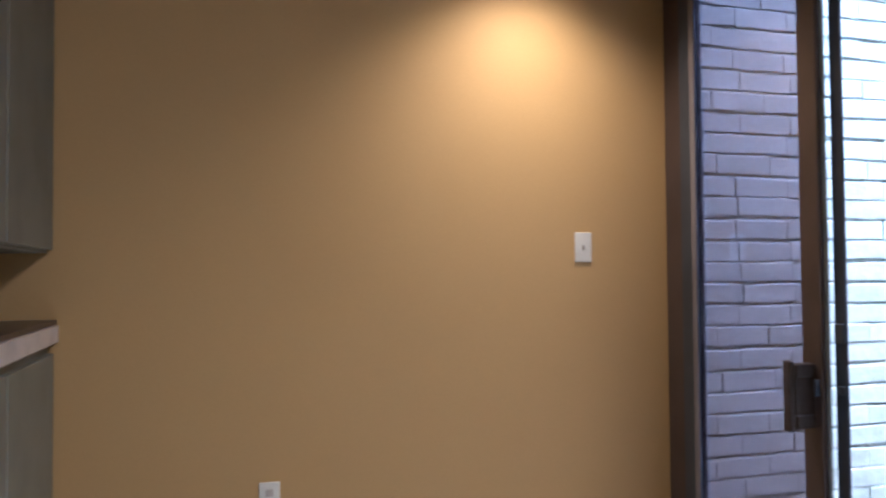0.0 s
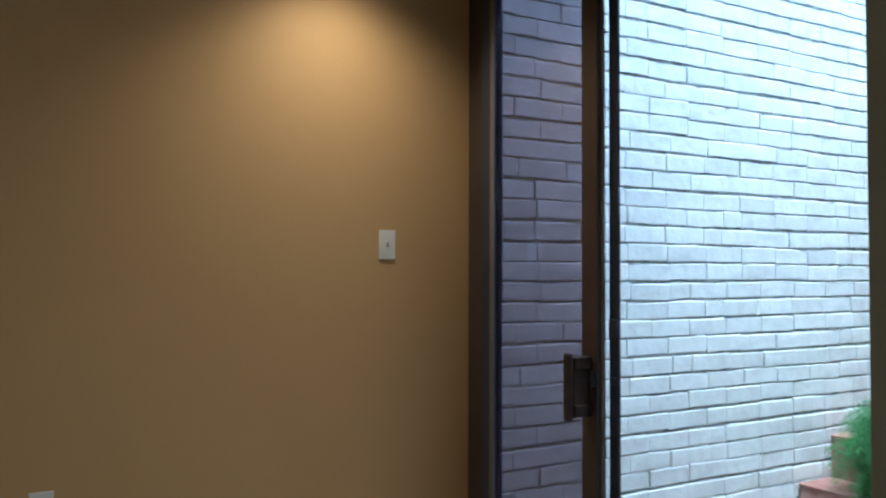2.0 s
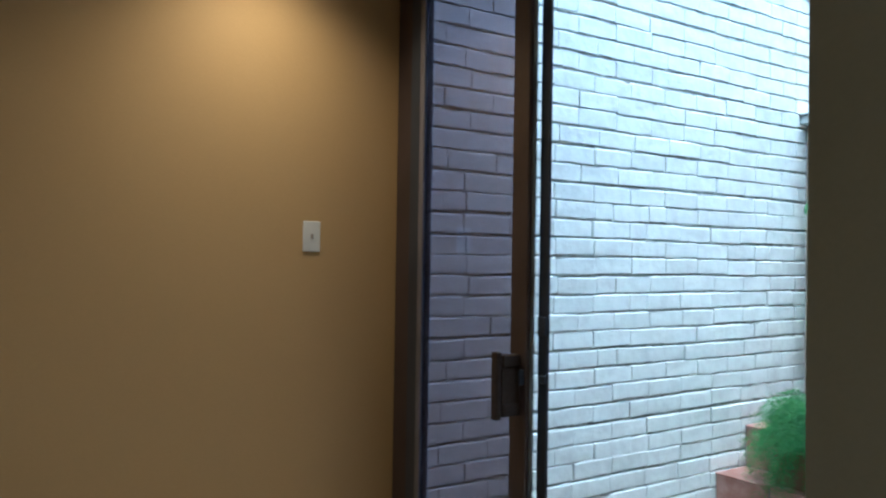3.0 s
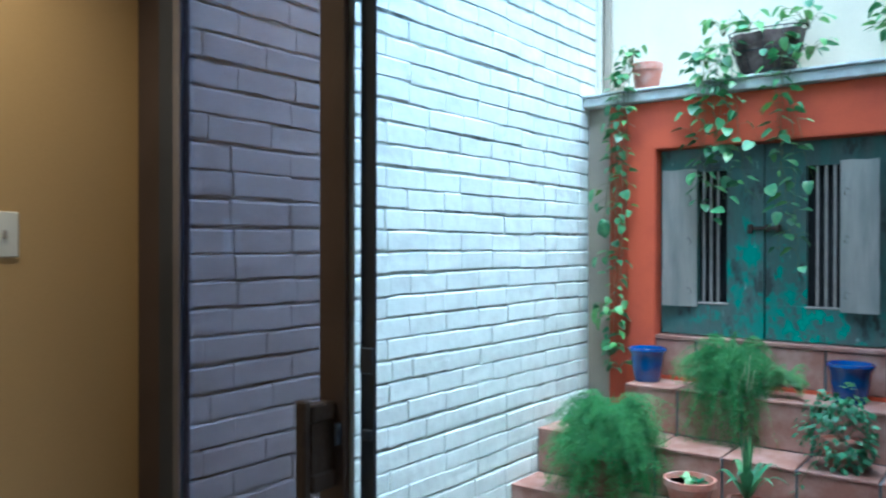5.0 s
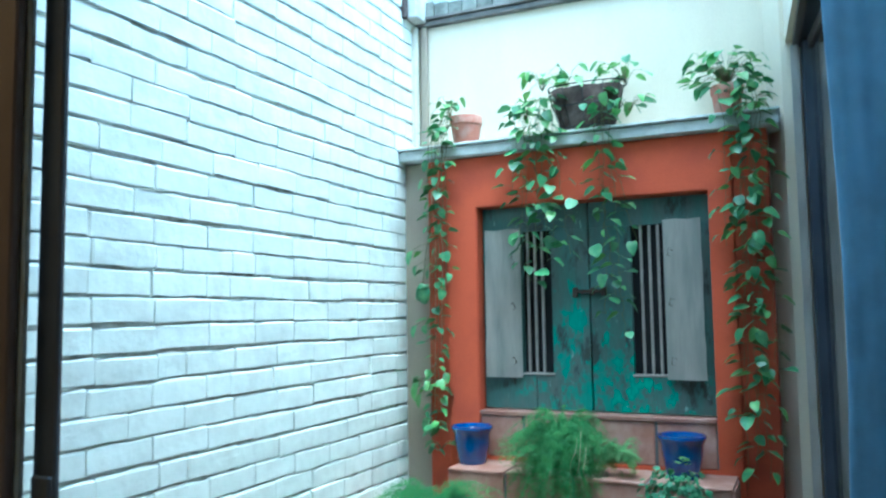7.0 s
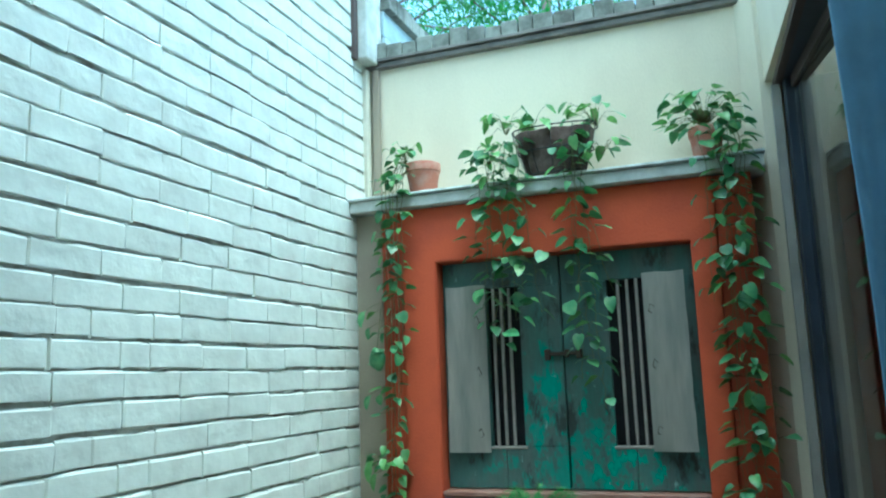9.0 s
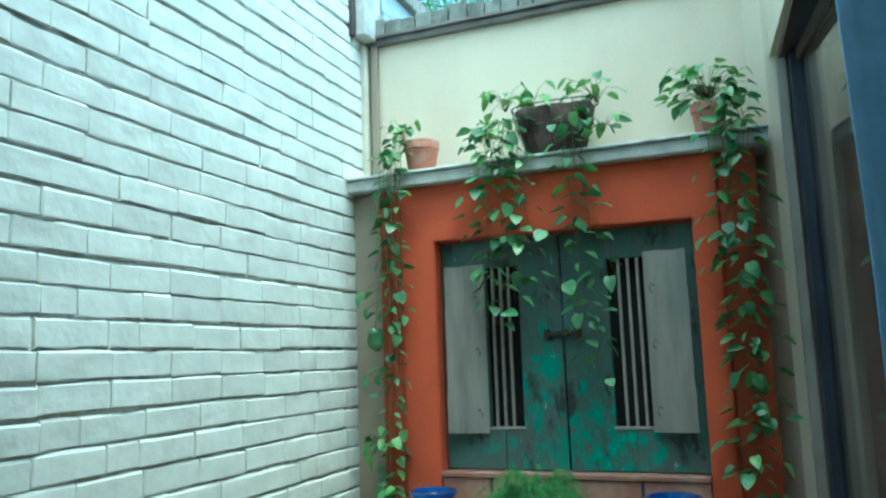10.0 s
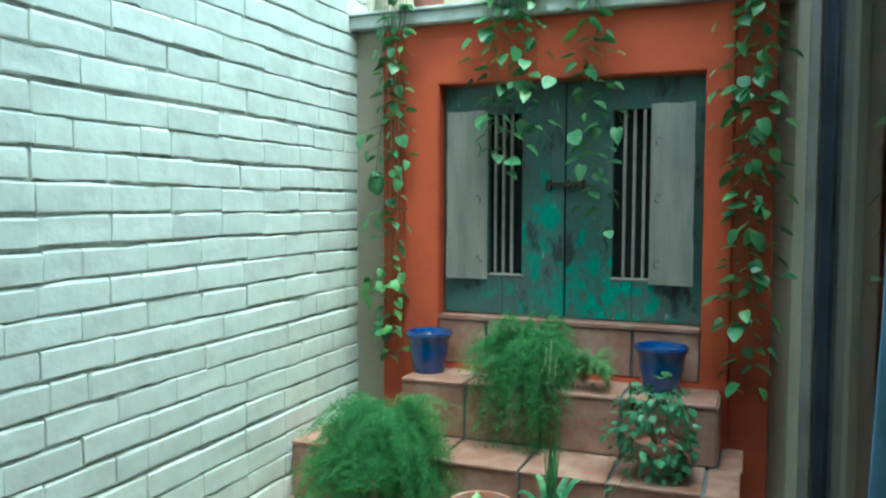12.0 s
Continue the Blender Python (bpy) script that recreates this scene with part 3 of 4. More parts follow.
def put_leaf(parent, at, yaw, pitch, roll, size, kinds, r):
    o = new("leaf", r.choice(kinds))
    o.parent = parent
    o.matrix_basis = Matrix.LocRotScale(at, Euler((pitch, roll, yaw), "XYZ"), (size, size, size))
    return o


def vine(parent, origin, pts, r, size=0.055, gap=0.05, out=-1, spread=0.03, thin=0.0022, kinds=None):
    """A hanging stem through pts with leaves on stalks, all relative to the parent's origin."""
    kinds = kinds or POTHOS
    P = [Vector(p) - Vector(origin) for p in pts]
    dense = []
    for a, b in zip(P, P[1:]):
        n = max(2, int((b - a).length / 0.04))
        for i in range(n):
            w = a.lerp(b, i / n)
            dense.append(w + Vector((r.uniform(-0.006, 0.006), r.uniform(-0.009, 0.009), 0)))
    dense.append(P[-1])
    part("stem", tube(bmesh.new(), dense, thin, thin * 0.6, 4), STEM, parent)
    d, side = gap * r.random(), 1
    for a, b in zip(dense, dense[1:]):
        d += (b - a).length
        if d > gap:
            d = r.uniform(-0.3, 0.3) * gap
            side = -side
            at = b + Vector((out * r.uniform(0.005, 0.03), side * r.uniform(0.2, 1.0) * spread, r.uniform(-0.01, 0.015)))
            part("stalk", tube(bmesh.new(), [b, (b + at) / 2 + Vector((0, 0, 0.006)), at], 0.0012, 0.001, 3), STEM, parent)
            if r.random() < 0.78:
                yaw, pitch = radians(90 - side * r.uniform(45, 110)), radians(r.uniform(-38, 2))
            else:
                yaw, pitch = radians(90 - side * r.uniform(-10, 50)), radians(r.uniform(-78, -30))
            put_leaf(parent, at, yaw, pitch, radians(r.uniform(-30, 30)), size * r.uniform(0.6, 1.2), kinds, r)


def tuft(parent, origin, at, r, n, reach, size, kinds=None, up=0.6):
    kinds = TUFT
    for i in range(n):
        a = r.uniform(0, 2 * math.pi)
        d = reach * r.uniform(0.3, 1)
        base = Vector(at) - Vector(origin)
        end = base + Vector((math.cos(a) * d * 0.7, math.sin(a) * d, reach * up * r.uniform(0.1, 1.2)))
        mid = (base + end) / 2 + Vector((0, 0, reach * 0.25))
        part("stalk", tube(bmesh.new(), [base, mid, end], 0.0018, 0.0012, 3), STEM, parent)
        put_leaf(parent, end, a - math.pi / 2 + r.uniform(-0.4, 0.4), radians(r.uniform(-55, 15)), radians(r.uniform(-20, 20)), size * r.uniform(0.7, 1.2), kinds, r)


LZ = 2.171
rA = random.Random(11)
oA = (4.50, 2.705, LZ)
pa = pot("potted_pothos", oA, 0.088, 0.155, POTCLAY, "terracotta pot on the grey ledge with trailing pothos vines", 0.28, 0.74, "pots on the ledge", "potted plant")
tuft(pa, oA, (4.46, 2.78, LZ + 0.15), rA, 14, 0.11, 0.05, POTHOS, 0.9)
for k, (y0, y1, zend) in enumerate(((2.83, 2.86, 0.62), (2.80, 2.83, 0.75), (2.86, 2.90, 1.2), (2.78, 2.79, 1.5), (2.84, 2.88, 0.55))):
    pts = [(4.49, 2.75, LZ + 0.13), (4.45, (2.75 + y0) / 2 + 0.01, LZ + 0.17), (4.40, y0, LZ + 0.05), (4.385, y0, LZ - 0.10), (4.40, (y0 + y1) / 2, (LZ + zend) / 2), (4.41, y1, zend)]
    vine(pa, oA, pts, rA, 0.056, 0.038, spread=0.05)
tuft(pa, oA, (4.42, 2.85, LZ + 0.05), rA, 9, 0.07, 0.05, POTHOS, 0.5)
for yy, zz, sz in ((2.985, 1.60, 0.085), (2.955, 1.52, 0.06), (2.965, 1.20, 0.07), (2.96, 0.90, 0.10), (2.94, 0.84, 0.075), (2.90, 0.72, 0.08)):
    at = Vector((4.375, yy, zz)) - Vector(oA)
    part("stalk", tube(bmesh.new(), [at, at + Vector((0.01, -0.05, 0.03)), at + Vector((0.02, -0.10, 0.04))], 0.0014, 0.0014, 3), STEM, pa)
    put_leaf(pa, at, radians(60), radians(-58), radians(15), sz, POTHOS, rA)
# the round green folded leaf
gb = bmesh.new()
bmesh.ops.create_icosphere(gb, subdivisions=3, radius=0.045)
for v in gb.verts:
    v.co = Vector((v.co.x * 0.5, v.co.y * 0.95, v.co.z * 1.2 + 0.006 * math.sin(v.co.y * 90)))
    v.co += Vector((4.37 - oA[0], 2.915 - oA[1], 1.37 - oA[2]))
for f in gb.faces:
    f.smooth = True
part("folded_leaf", gb, LEAF, pa, "large folded round green leaf")
part("stem", tube(bmesh.new(), [Vector(p) - Vector(oA) for p in ((4.40, 2.87, 1.75), (4.385, 2.90, 1.6), (4.37, 2.915, 1.42))], 0.002, n=4), STEM, pa)

for k in range(5):
    yy = 2.80 + 0.02 * k
    part("dry_stem", tube(bmesh.new(), [Vector(p) - Vector(oA) for p in ((4.44, 2.77, LZ + 0.12), (4.385, yy, LZ + 0.0), (4.395, yy + 0.01, 1.9), (4.40, yy - 0.01, 1.6), (4.405, yy + 0.01, 1.2 - 0.15 * k))], 0.0022, 0.0014, 4), DRYSTEM if k % 2 else STEM, pa)

tuft(pa, oA, (4.38, 2.82, 0.56), rA, 10, 0.07, 0.05, POTHOS, 0.6)
tuft(pa, oA, (4.39, 2.90, 0.86), rA, 12, 0.10, 0.065, POTHOS, 0.6)
tuft(pa, oA, (4.38, 2.84, 0.66), rA, 10, 0.09, 0.06, POTHOS, 0.6)

# basket in the middle
rB = random.Random(23)
oB = (4.50, 2.03, LZ)
bk = thing("hanging_basket_planter", oB, "dark coir planter in a wire frame with trailing pothos", "planter")
bb = bmesh.new()
N = 22
rings = []
for zz, hw, hd in ((0.0, 0.128, 0.06), (0.03, 0.138, 0.066), (0.13, 0.165, 0.085), (0.22, 0.183, 0.095), (0.225, 0.175, 0.085), (0.19, 0.165, 0.075)):
    rr_ = random.Random(3)
    rings.append([bb.verts.new((hd * math.copysign(abs(math.cos(a)) ** 0.7, math.cos(a)) + rr_.uniform(-0.004, 0.004), hw * math.copysign(abs(math.sin(a)) ** 0.6, math.sin(a)) + rr_.uniform(-0.004, 0.004), zz + rr_.uniform(-0.006, 0.006) * (zz > 0))) for a in [2 * math.pi * i / N for i in range(N)]])
for a, b in zip(rings, rings[1:]):
    for i in range(N):
        bb.faces.new((a[i], a[(i + 1) % N], b[(i + 1) % N], b[i])).smooth = True
bb.faces.new(rings[0][::-1])
bb.faces.new(rings[-1])
part("coir_liner", bb, COIR, bk)
wb_ = bmesh.new()
for zz, hw, hd in ((0.235, 0.20, 0.103), (0.13, 0.175, 0.095), (0.02, 0.133, 0.074)):
    tube(wb_, [(hd * math.copysign(abs(math.cos(a)) ** 0.7, math.cos(a)), hw * math.copysign(abs(math.sin(a)) ** 0.6, math.sin(a)), zz) for a in [2 * math.pi * i / 28 for i in range(29)]], 0.0035, n=5)
for i in range(9):
    a = math.pi / 2 + math.pi * (i + 0.5) / 9
    tube(wb_, [(hd * math.copysign(abs(math.cos(a)) ** 0.7, math.cos(a)), hw * math.copysign(abs(math.sin(a)) ** 0.6, math.sin(a)), zz) for zz, hw, hd in ((0.235, 0.20, 0.103), (0.13, 0.177, 0.097), (0.02, 0.135, 0.076))], 0.0025, n=4)
part("wire_frame", wb_, WIRE, bk)
tuft(bk, oB, (4.48, 2.26, LZ + 0.24), rB, 17, 0.15, 0.065, POTHOS, 0.7)
tuft(bk, oB, (4.48, 1.83, LZ + 0.22), rB, 17, 0.15, 0.065, POTHOS, 0.7)
tuft(bk, oB, (4.44, 2.12, LZ + 0.24), rB, 5, 0.09, 0.06, POTHOS, 1.0)
tuft(bk, oB, (4.40, 2.33, LZ + 0.08), rB, 10, 0.09, 0.065, POTHOS, 0.6)
tuft(bk, oB, (4.40, 1.80, LZ + 0.06), rB, 9, 0.10, 0.065, POTHOS, 0.6)
for y0, y1, zend in ((2.34, 2.38, 1.50), (2.27, 2.30, 1.46), (2.22, 2.20, 1.60), (2.30, 2.25, 1.75), (2.18, 2.12, 1.55), (1.97, 1.90, 1.30), (1.93, 1.78, 1.55), (1.90, 1.86, 1.12), (2.38, 2.42, 1.82), (2.33, 2.33, 1.42), (2.25, 2.24, 1.52), (1.93, 1.95, 1.25)):
    pts = [(4.46, y0, LZ + 0.20), (4.40, y0 + 0.01, LZ + 0.15), (4.385, y0, LZ - 0.05), (4.40, (y0 + y1) / 2, (LZ + zend) / 2), (4.42, y1, zend)]
    vine(bk, oB, pts, rB, 0.066, 0.040, spread=0.055)

rC = random.Random(31)
oC = (4.51, 1.36, LZ)
pc = pot("potted_pothos", oC, 0.075, 0.148, POTCLAY, "terracotta pot on the grey ledge with bushy pothos and long vines", 0.28, 0.76, "pots on the ledge", "potted plant")
tuft(pc, oC, (4.50, 1.36, LZ + 0.15), rC, 56, 0.17, 0.062, POTHOS, 0.9)
for y0, y1, zend in ((1.30, 1.25, 0.62), (1.24, 1.22, 0.50), (1.27, 1.30, 0.80), (1.20, 1.17, 0.95), (1.36, 1.36, 1.55), (1.22, 1.24, 1.2), (1.28, 1.32, 0.45), (1.25, 1.27, 0.56)):
    y0, y1 = y0 + 0.015, y1 + 0.025
    pts = [(4.48, y0 + 0.04, LZ + 0.16), (4.42, y0 + 0.02, LZ + 0.13), (4.385, y0, LZ - 0.03), (4.40, (y0 + y1) / 2, (LZ + zend) / 2), (4.41, y1, zend)]
    vine(pc, oC, pts, rC, 0.064, 0.044, spread=0.055)
tuft(pc, oC, (4.40, 1.24, LZ + 0.0), rC, 7, 0.09, 0.062, POTHOS, 0.4)

# blue pots
for i, (yy, r_, h_, lab) in enumerate(((2.63, 0.103, 0.185, "cobalt blue glazed pot on the tiled step, filled with dark soil"), (1.605, 0.105, 0.19, "cobalt blue glazed pot beside the ivy on the tiled step"))):
    t = thing("glazed_pot", (4.335, yy, L1 + 0.003), lab, "flower pot", "blue pots")
    part("body", lathe([(r_ * 0.66, 0), (r_ * 0.70, 0.01), (r_ * 0.86, h_ * 0.55), (r_ * 0.90, h_ * 0.80), (r_, h_ * 0.88), (r_ * 1.05, h_ * 0.94), (r_ * 1.02, h_), (r_ * 0.92, h_), (r_ * 0.86, h_ * 0.9)], 36), BLUE, t)
    part("soil", lathe([(r_ * 0.84, h_ * 0.78), (r_ * 0.84, h_ * 0.84)], 20), SOIL, t)
    if i == 0:
        part("pebble", boxes((-0.03, -0.02, h_ * 0.84, 0.0, 0.01, h_ * 0.84 + 0.02), bevel=0.007), PLATE, t, "small white stone")


# ---- ferns ----


def fern(parent, origin, at, r, n, reach, drop, name="foliage", m=None, wide=1.0):
    """A mound of arching stems with whorls of fine needles in one mesh."""
    vs, fs = [], []
    at = Vector(at) - Vector(origin)

    def blade(p, q, w):
        d = (q - p).normalized()
        a = d.orthogonal().normalized() * w
        k = len(vs)
        vs.extend([tuple(p - a), tuple(p + a), tuple(q)])
        fs.append((k, k + 1, k + 2))

    plumes = [(r.uniform(0, 2 * math.pi), reach * r.uniform(0.5, 1.05), reach * r.uniform(0.25, 1.15), drop * r.uniform(0.05, 1.0)) for _ in range(max(6, n // 5))]
    for i in range(n):
        a, R, up, dn = plumes[i % len(plumes)]
        a, R, up, dn = a + r.gauss(0, 0.16), R * r.uniform(0.75, 1.1), up * r.uniform(0.75, 1.15), dn * r.uniform(0.7, 1.15)
        p0 = at.copy()
        p1 = at + Vector((math.cos(a) * R * 0.45 * wide, math.sin(a) * R * 0.45, up))
        p2 = at + Vector((math.cos(a) * R * wide, math.sin(a) * R, up * 0.6 - dn))
        prev = p0
        for k in range(1, 13):
            u = k / 12
            p = p0 * (1 - u) ** 2 + p1 * 2 * u * (1 - u) + p2 * u * u
            blade(prev, p, 0.0009)
            if k > 3:
                for j in range(9):
                    dd = Vector((r.gauss(0, 1), r.gauss(0, 1), r.gauss(0.2, 0.8))).normalized()
                    q0 = prev.lerp(p, r.random())
                    blade(q0, q0 + dd * reach * r.uniform(0.05, 0.13), 0.0011)
            prev = p
    me = bpy.data.meshes.new(name)
    me.from_pydata(vs, [], fs)
    me.materials.append(m or FERN)
    o = new(name, me)
    o.parent = parent
    return tagged(o, kind="stuff")


rF = random.Random(41)
oF = (3.76, 2.62, L3 + 0.003)
f1 = thing("fern_planter", oF, "brown square planter with a bushy asparagus fern by the brick wall", "potted plant", "ferns")
part("planter_box", boxes((-0.10, -0.12, 0, 0.10, 0.12, 0.20), bevel=0.008), BOX, f1)
part("soil", boxes((-0.09, -0.11, 0.2005, 0.09, 0.11, 0.206)), SOIL, f1)
fern(f1, oF, (3.76, 2.60, 0.29), rF, 1000, 0.33, 0.48)
oG = (4.31, 2.10, L1 + 0.003)
f2 = thing("fern_pot", oG, "terracotta pot overflowing with feathery asparagus fern on the tiled step", "potted plant", "ferns")
part("body", lathe([(0.06, 0), (0.08, 0.09), (0.088, 0.092), (0.088, 0.12), (0.078, 0.12)], 24), POTCLAY, f2)
fern(f2, oG, (4.24, 2.14, 0.60), rF, 850, 0.29, 0.75)
fern(f2, oG, (4.25, 1.86, 0.58), rF, 130, 0.13, 0.10, "young_foliage", LEAF_Y)
for k, (ya, yb_, zt, zb_) in enumerate(((1.99, 1.975, 0.73, 0.50), (2.01, 2.03, 0.70, 0.56), (1.97, 1.955, 0.66, 0.53))):
    part("dry_stem", tube(bmesh.new(), [Vector(p) - Vector(oG) for p in ((4.12, ya + 0.02, zt), (4.02, ya, (zt * 2 + zb_) / 3), (3.99, (ya + yb_) / 2 + 0.008, (zt + zb_ * 2) / 3), (4.0, yb_, zb_))], 0.0015, 0.0008, 4), DRYSTEM, f2)

# ivy
rI = random.Random(53)
oI = (4.02, 1.585, L2 + 0.003)
iv = pot("potted_ivy", oI, 0.085, 0.13, POTCLAY, "small terracotta pot hidden under variegated ivy on the lower step", 0.25, 0.75, "", "potted plant")
for i in range(520):
    a, e = rI.uniform(0, 2 * math.pi), rI.uniform(-0.9, 1.2)
    d = rI.uniform(0.6, 1.0)
    p = Vector((0.13 * d * math.cos(a) * math.cos(e) - 0.02, 0.165 * d * (1 - 0.18 * math.sin(3 * a)) * math.sin(a) * math.cos(e), 0.16 + 0.20 * d * math.sin(e)))
    put_leaf(iv, p, a - math.pi / 2 + rI.uniform(-0.6, 0.6), radians(rI.uniform(-70, 10)), radians(rI.uniform(-30, 30)), rI.uniform(0.020, 0.036), IVYS, rI)
for i in range(16):
    a = rI.uniform(0, 2 * math.pi)
    p = Vector((0.12 * math.cos(a), 0.14 * math.sin(a), 0.17 + rI.uniform(-0.1, 0.12)))
    part("stem", tube(bmesh.new(), [(0, 0, 0.11), p * 0.6 + Vector((0, 0, 0.1)), p], 0.0017, 0.001, 4), STEM, iv)
for i in range(7):
    put_leaf(iv, Vector((0.02 + rI.uniform(-0.02, 0.02), -0.02 + rI.uniform(-0.03, 0.03), 0.34 + rI.uniform(0, 0.04))), rI.uniform(0, 6), radians(20), 0, 0.035, [POTHOS[3]], rI)
vine(iv, oI, [(3.98, 1.60, 0.38), (3.86, 1.68, 0.30), (3.78, 1.74, 0.16), (3.76, 1.80, 0.07)], rI, 0.035, 0.035, spread=0.03, kinds=IVYS)

# front pots
bowl = thing("clay_bowl", (3.70, 2.16, L3 + 0.003), "low terracotta bowl with small succulents on the bottom step", "flower pot")
part("body", lathe([(0.065, 0), (0.07, 0.01), (0.105, 0.13), (0.118, 0.135), (0.118, 0.165), (0.105, 0.165), (0.10, 0.14)], 28), POTCLAY, bowl)
part("soil", lathe([(0.098, 0.125), (0.098, 0.14)], 20), SOIL, bowl)
rS = random.Random(61)
for i in range(14):
    put_leaf(bowl, Vector((rS.uniform(-0.05, 0.05), rS.uniform(-0.06, 0.06), 0.145)), rS.uniform(0, 6), radians(rS.uniform(20, 60)), 0, 0.05, [IVYS[0], POTHOS[3]], rS)
sp = pot("snake_plant_pot", (3.69, 1.90, L3 + 0.003), 0.085, 0.12, POTCLAY, "terracotta pot with a small striped bladed plant on the bottom step", 0.25, 0.75, "", "potted plant")
for i in range(15):
    a = 2 * math.pi * i / 15 + rS.uniform(-0.2, 0.2)
    up, outd = (0.31, 0.03) if i % 4 == 0 else (rS.uniform(0.10, 0.18), rS.uniform(0.11, 0.18))
    bm = bmesh.new()
    prev = None
    for k in range(8):
        u = k / 7
        w = 0.014 * math.sin(math.pi * min(1, u * 0.85 + 0.15)) + 0.0005
        c = Vector((math.cos(a) * outd * u, math.sin(a) * outd * u, 0.11 + up * (u if i % 4 == 0 else math.sin(u * 2.2))))
        s_ = Vector((-math.sin(a), math.cos(a), 0)) * w
        cur = (bm.verts.new(c - s_), bm.verts.new(c + Vector((0, 0, -0.003))), bm.verts.new(c + s_))
        if prev:
            bm.faces.new((prev[0], prev[1], cur[1], cur[0]))
            bm.faces.new((prev[1], prev[2], cur[2], cur[1]))
        prev = cur
    part("leaf", bm, IVY if i % 2 else LEAF, sp)

# ---- the room's small things ----
sw = thing("light_switch", (1.040, YO, 1.295), "white rectangular wall switch plate on the ochre wall", "light switch")
part("plate", boxes((-0.035, -0.006, -0.0575, 0.035, 0, 0.0575), bevel=0.002), PLATE, sw)
part("toggle", boxes((-0.005, -0.012, -0.010, 0.005, -0.006, 0.010), bevel=0.002), BAR, sw)
ol = thing("wall_outlet", (-0.150, YO, 0.432), "white electrical outlet low on the ochre wall", "outlet")
part("plate", boxes((-0.035, -0.006, -0.0575, 0.035, 0, 0.0575), bevel=0.002), PLATE, ol)
for zz in (-0.022, 0.022):
    part("socket", boxes((-0.012, -0.009, zz - 0.012, 0.012, -0.006, zz + 0.012), bevel=0.002), EDGE, ol)
dl = tagged(part("downlight", lathe([(0.05, CEIL - 0.004), (0.065, CEIL - 0.004), (0.065, CEIL - 0.0005), (0.05, CEIL - 0.0005)], 24, (0.78, 2.60)), PLATE), "round recessed ceiling light near the wall", "ceiling light")

base = thing("base_cabinet", (-1.11, 2.05, 0), "olive-grey base cabinet under the dark counter", "cabinet")
part("carcass", boxes((-0.43, -0.88, 0.08, 0.27, 0.90, 0.984), bevel=0.003), CABINET, base)
part("plinth", boxes((-0.30, -0.86, 0, 0.22, 0.90, 0.08)), DARK, base)
for k in range(3):
    d = part("door", boxes((0.271, -0.87 + 0.59 * k, 0.10, 0.289, -0.87 + 0.585 * (k + 1), 0.955), bevel=0.003), CABINET, base)
    part("handle", boxes((0.29, -0.87 + 0.59 * k + 0.04, 0.50, 0.305, -0.87 + 0.59 * k + 0.055, 0.62), bevel=0.003), IRON, d)
top = thing("countertop", (-1.115, 2.05, 0.985), "dark stone worktop with a pale front edge", "countertop")
part("slab", boxes((-0.43, -0.9, 0.06, 0.30, 0.903, 0.075), bevel=0.002), COUNTER, top)
part("edge", boxes((-0.43, -0.9, 0.001, 0.305, 0.903, 0.058), bevel=0.003), EDGE, top)
upc = thing("wall_cabinet", (-1.205, 2.05, 1.272), "olive-grey wall cabinet above the counter", "cabinet")
part("carcass", boxes((-0.33, -0.88, 0.0, 0.36, 0.903, 1.15), bevel=0.003), CABINET, upc)
for k in range(3):
    part("door", boxes((0.361, -0.87 + 0.59 * k, 0.01, 0.379, -0.87 + 0.585 * (k + 1), 1.14), bevel=0.003), CABINET, upc)

# ---- beyond the end wall ----
rT = random.Random(71)
side = tagged(new("siding_wall"), "pale blue boarded wall behind the courtyard end", kind="structure")
for k in range(5):
    z0 = 2.6 + 0.16 * k
    part("board", boxes((XB + 0.22, YB - 0.012 - 0.006 * (k % 2), z0, 7.6, YB + 0.01, z0 + 0.155), bevel=0.004), SIDING, side)
x = XB + 0.22
while x < 7.6:
    w = rT.uniform(0.10, 0.14)
    part("shingle", boxes((x, YB - 0.05, 3.402, x + w - 0.008, YB + 0.12, 3.50 + rT.uniform(-0.008, 0.008)), bevel=0.004), SHINGLE, side)
    x += w


def tree(place, h, n, seed, spread):
    r = random.Random(seed)
    t = thing("tree", place, "leafy green tree behind the courtyard wall", "tree", "trees behind the wall")
    tb = bmesh.new()
    tube(tb, [(0, 0, 0), (0.05, 0.05, h * 0.35), (0.0, 0.12, h * 0.7), (0.1, 0.1, h)], 0.16, 0.04, 10)
    tips = []
    for i in range(16):
        a, z = r.uniform(0, 6.28), h * r.uniform(0.4, 0.95)
        e = Vector((math.cos(a) * spread * r.uniform(0.5, 1), math.sin(a) * spread * r.uniform(0.5, 1), z + r.uniform(0.2, 1.2)))
        tube(tb, [(0, 0.08, z), e * 0.5 + Vector((0, 0, z * 0.5 + 0.15)), e], 0.028, 0.006, 6)
        tips += [e, e * 0.7 + Vector((0, 0, 0.3 * z))]
    part("trunk", tb, BARK, t)
    vs, fs = [], []
    for i in range(n):
        c = r.choice(tips) + Vector((r.gauss(0, 0.35), r.gauss(0, 0.35), r.gauss(0, 0.3)))
        a = Vector((r.gauss(0, 1), r.gauss(0, 1), r.gauss(0, 1))).normalized()
        b = a.orthogonal().normalized()
        s = r.uniform(0.035, 0.07)
        k = len(vs)
        vs.extend([tuple(c - a * s), tuple(c + b * s * 0.45), tuple(c + a * s), tuple(c - b * s * 0.45)])
        fs.append((k, k + 1, k + 2, k + 3))
    me = bpy.data.meshes.new("crown")
    me.from_pydata(vs, [], fs)
    me.materials.append(TREE)
    o = new("crown", me)
    o.parent = t
    tagged(o, kind="stuff")


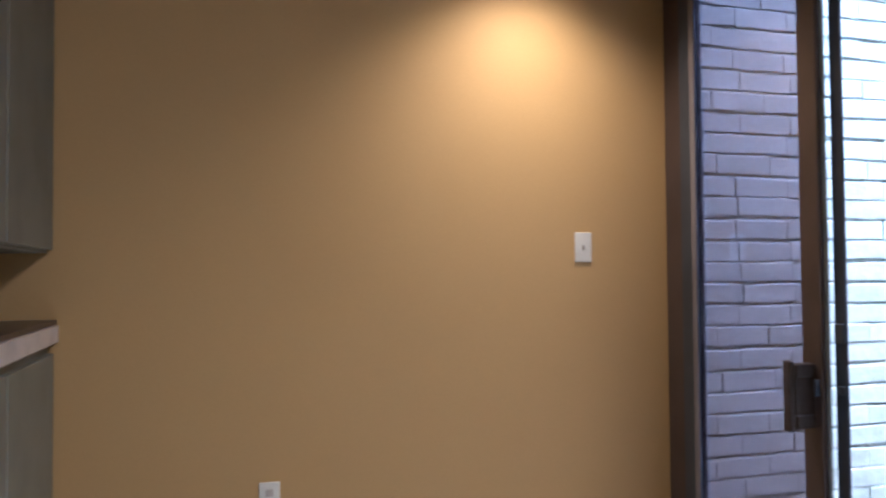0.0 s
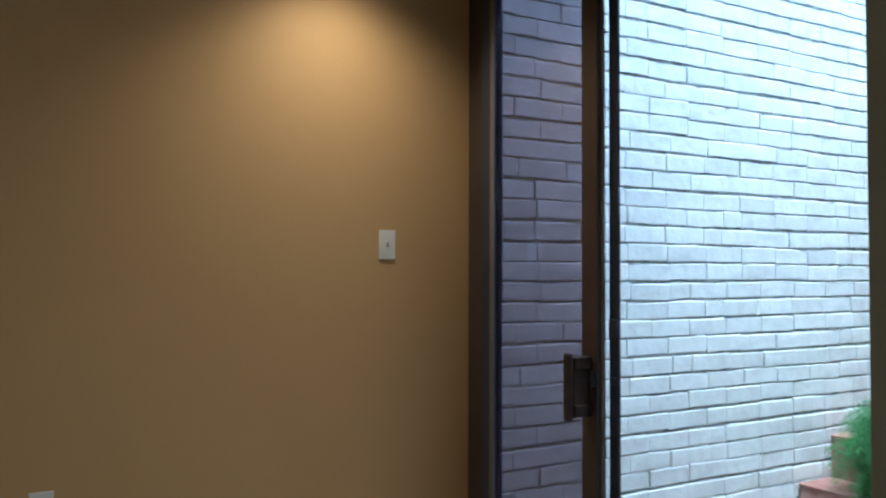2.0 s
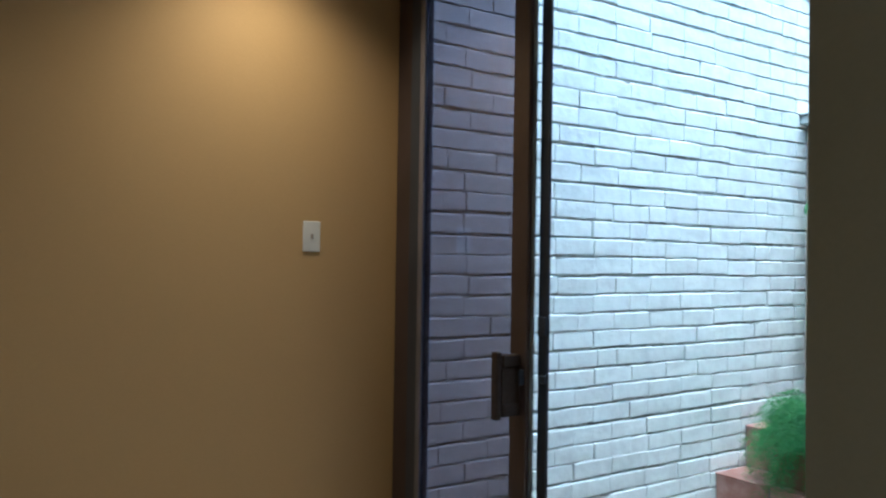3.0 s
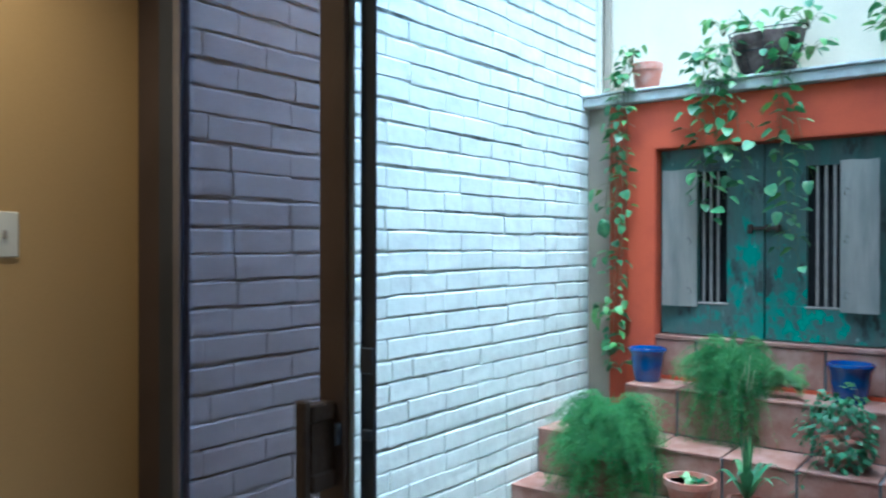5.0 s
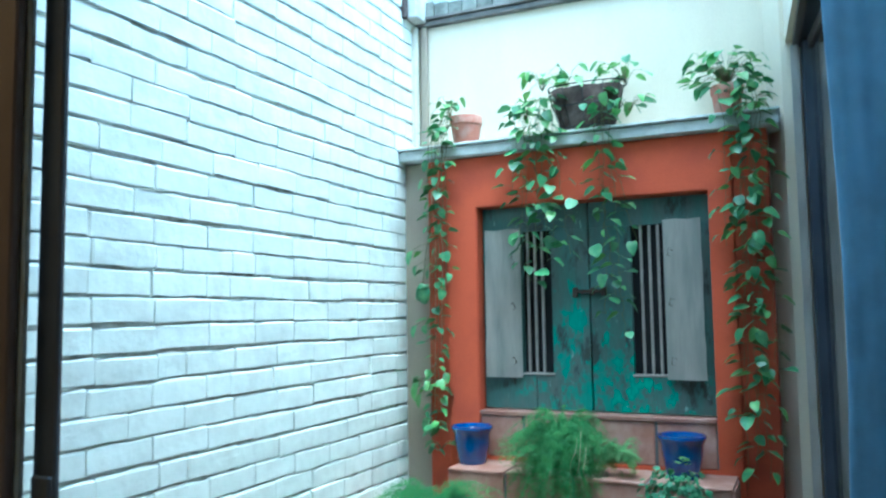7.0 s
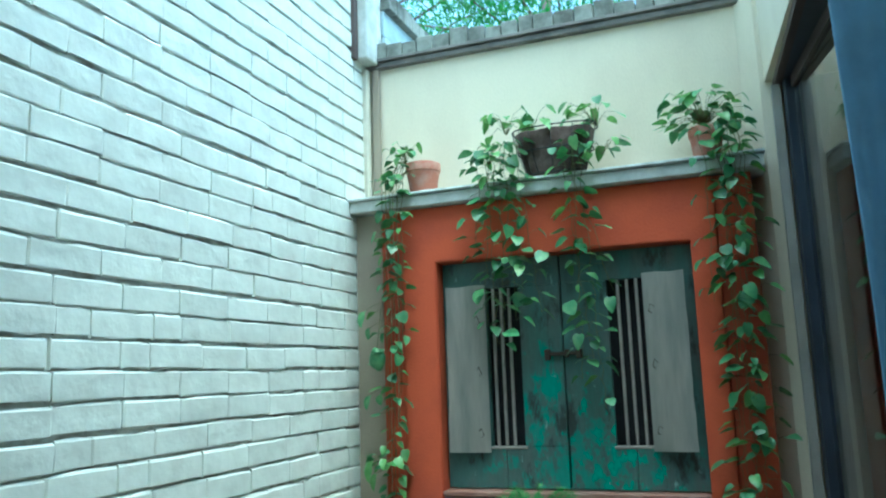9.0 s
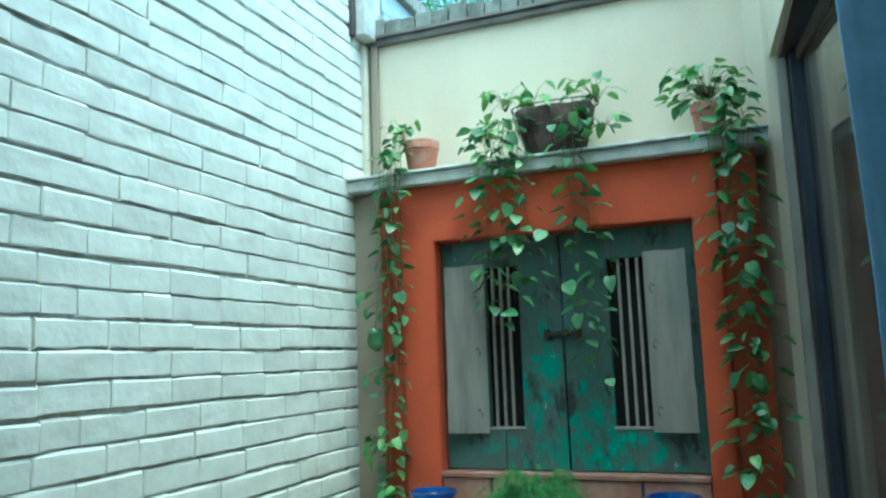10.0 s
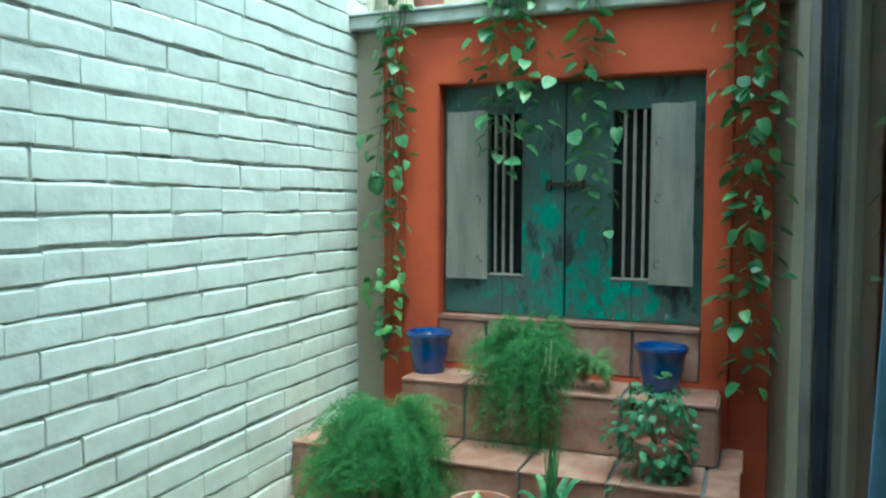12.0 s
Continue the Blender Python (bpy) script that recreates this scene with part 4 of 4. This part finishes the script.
tree((10.5, 3.2, CY), 7.5, 10000, 1, 2.6)
tree((13.0, 6.6, CY), 9.0, 11000, 2, 3.0)
tree((9.0, -1.5, CY), 6.0, 7000, 3, 2.0)

# ---- the painted brick wall ----
PITCH, LEN = 0.0925, 0.265


def brick_mesh(i):
    """A painted brick with worn, uneven edges; the face looks to -y."""
    r = random.Random(100 + i)
    L, H, D = LEN - 0.0006, PITCH - 0.0075, 0.0125
    xs, zs = [0.0, 0.007, L * 0.33, L * 0.68, L - 0.007, L], [0.0, 0.005, H * 0.5, H - 0.008, H]
    nx, nz = len(xs) - 1, len(zs) - 1
    vs, fs = [], []
    ends = {j: 0.0008 if r.random() < 0.45 else r.uniform(0.003, 0.0075) for j in (0, nx)}
    for k, z in enumerate(zs):
        for j, x in enumerate(xs):
            corner = 1 if j in (0, nx) and k in (0, nz) and ends[j] > 0.002 else 0
            worn = r.uniform(0.0, 0.012) if r.random() < 0.35 else 0.0
            x2 = x + r.uniform(-0.002, 0.002) * (j in (0, nx)) + corner * r.uniform(0.002, 0.007) * (1 if j == 0 else -1)
            z2 = z + r.uniform(-0.003, 0.003) * (k in (0, nz)) + (worn if k == 0 else -worn if k == nz else 0) + corner * r.uniform(0.002, 0.006) * (1 if k == 0 else -1)
            back = (0.0055 if k == nz else 0.0022 if k == 0 else 0.0) + ends.get(j, 0.0)
            vs.append((x2, -D + min(back, 0.0095) + r.uniform(-0.0008, 0.0008), z2))
    for k in range(nz):
        for j in range(nx):
            a = k * (nx + 1) + j
            fs.append((a, a + 1, a + nx + 2, a + nx + 1))
    ring = [j for j in range(nx + 1)] + [k * (nx + 1) + nx for k in range(1, nz + 1)] + [nz * (nx + 1) + j for j in range(nx - 1, -1, -1)] + [k * (nx + 1) for k in range(nz - 1, 0, -1)]
    base = len(vs)
    for q in ring:
        x, y_, z = vs[q]
        vs.append((x + (0.001 if x > L / 2 else -0.001), 0.004, z + (0.0015 if z > H / 2 else -0.0005)))
    n = len(ring)
    for q in range(n):
        fs.append((ring[q], base + q, base + (q + 1) % n, ring[(q + 1) % n]))
    me = bpy.data.meshes.new("brick")
    me.from_pydata(vs, [], fs)
    me.materials.append(BRICK)
    return me


BRICKS = [brick_mesh(i) for i in range(26)]
rW = random.Random(7)
wall = tagged(new("wall_brick"), "white-painted brick wall with uneven courses and deep joints", kind="structure")
wall.location = (1.52, YB, -0.3305)
far_v, far_f = [], []
course = 0
z = 0.0
while z < 5.5:
    x = (1.382 - 6 * LEN if course % 2 == 0 else 1.268 - 6 * LEN) + rW.uniform(-0.018, 0.018)
    wave = rW.uniform(-0.0035, 0.0035)
    while x < 3.13:
        half = rW.random() < 0.04
        w = LEN * (0.5 if half else 1)
        near = 0.7 <= z <= 2.75
        me = rW.choice(BRICKS)
        px = x + rW.uniform(-0.004, 0.004)
        pz = z + wave + rW.uniform(-0.0025, 0.0025) + 0.003 * math.sin(x * 3 + course)
        sx = min(1.0 if not half else 0.49, (3.13 - x) / LEN)
        tilt = rW.uniform(-0.45, 0.45)
        py = rW.uniform(-0.0012, 0.0022)
        if x + w > 0 and sx > 0.15:
            mt = Matrix.LocRotScale((px, py, pz), Euler((rW.uniform(-0.02, 0.02), radians(tilt), rW.uniform(-0.006, 0.006))), (sx, 1, 1))
            if near:
                b = new("brick", me)
                b.parent = wall
                b.matrix_basis = mt
            else:
                k = len(far_v)
                far_v += [tuple(mt @ v.co) for v in me.vertices]
                far_f += [tuple(k + q for q in p.vertices) for p in me.polygons]
        x += w
    z += PITCH
    course += 1
fm = bpy.data.meshes.new("bricks_far")
fm.from_pydata(far_v, [], far_f)
fm.materials.append(BRICK)
fo = new("bricks_far", fm)
fo.parent = wall
tagged(fo, kind="stuff")
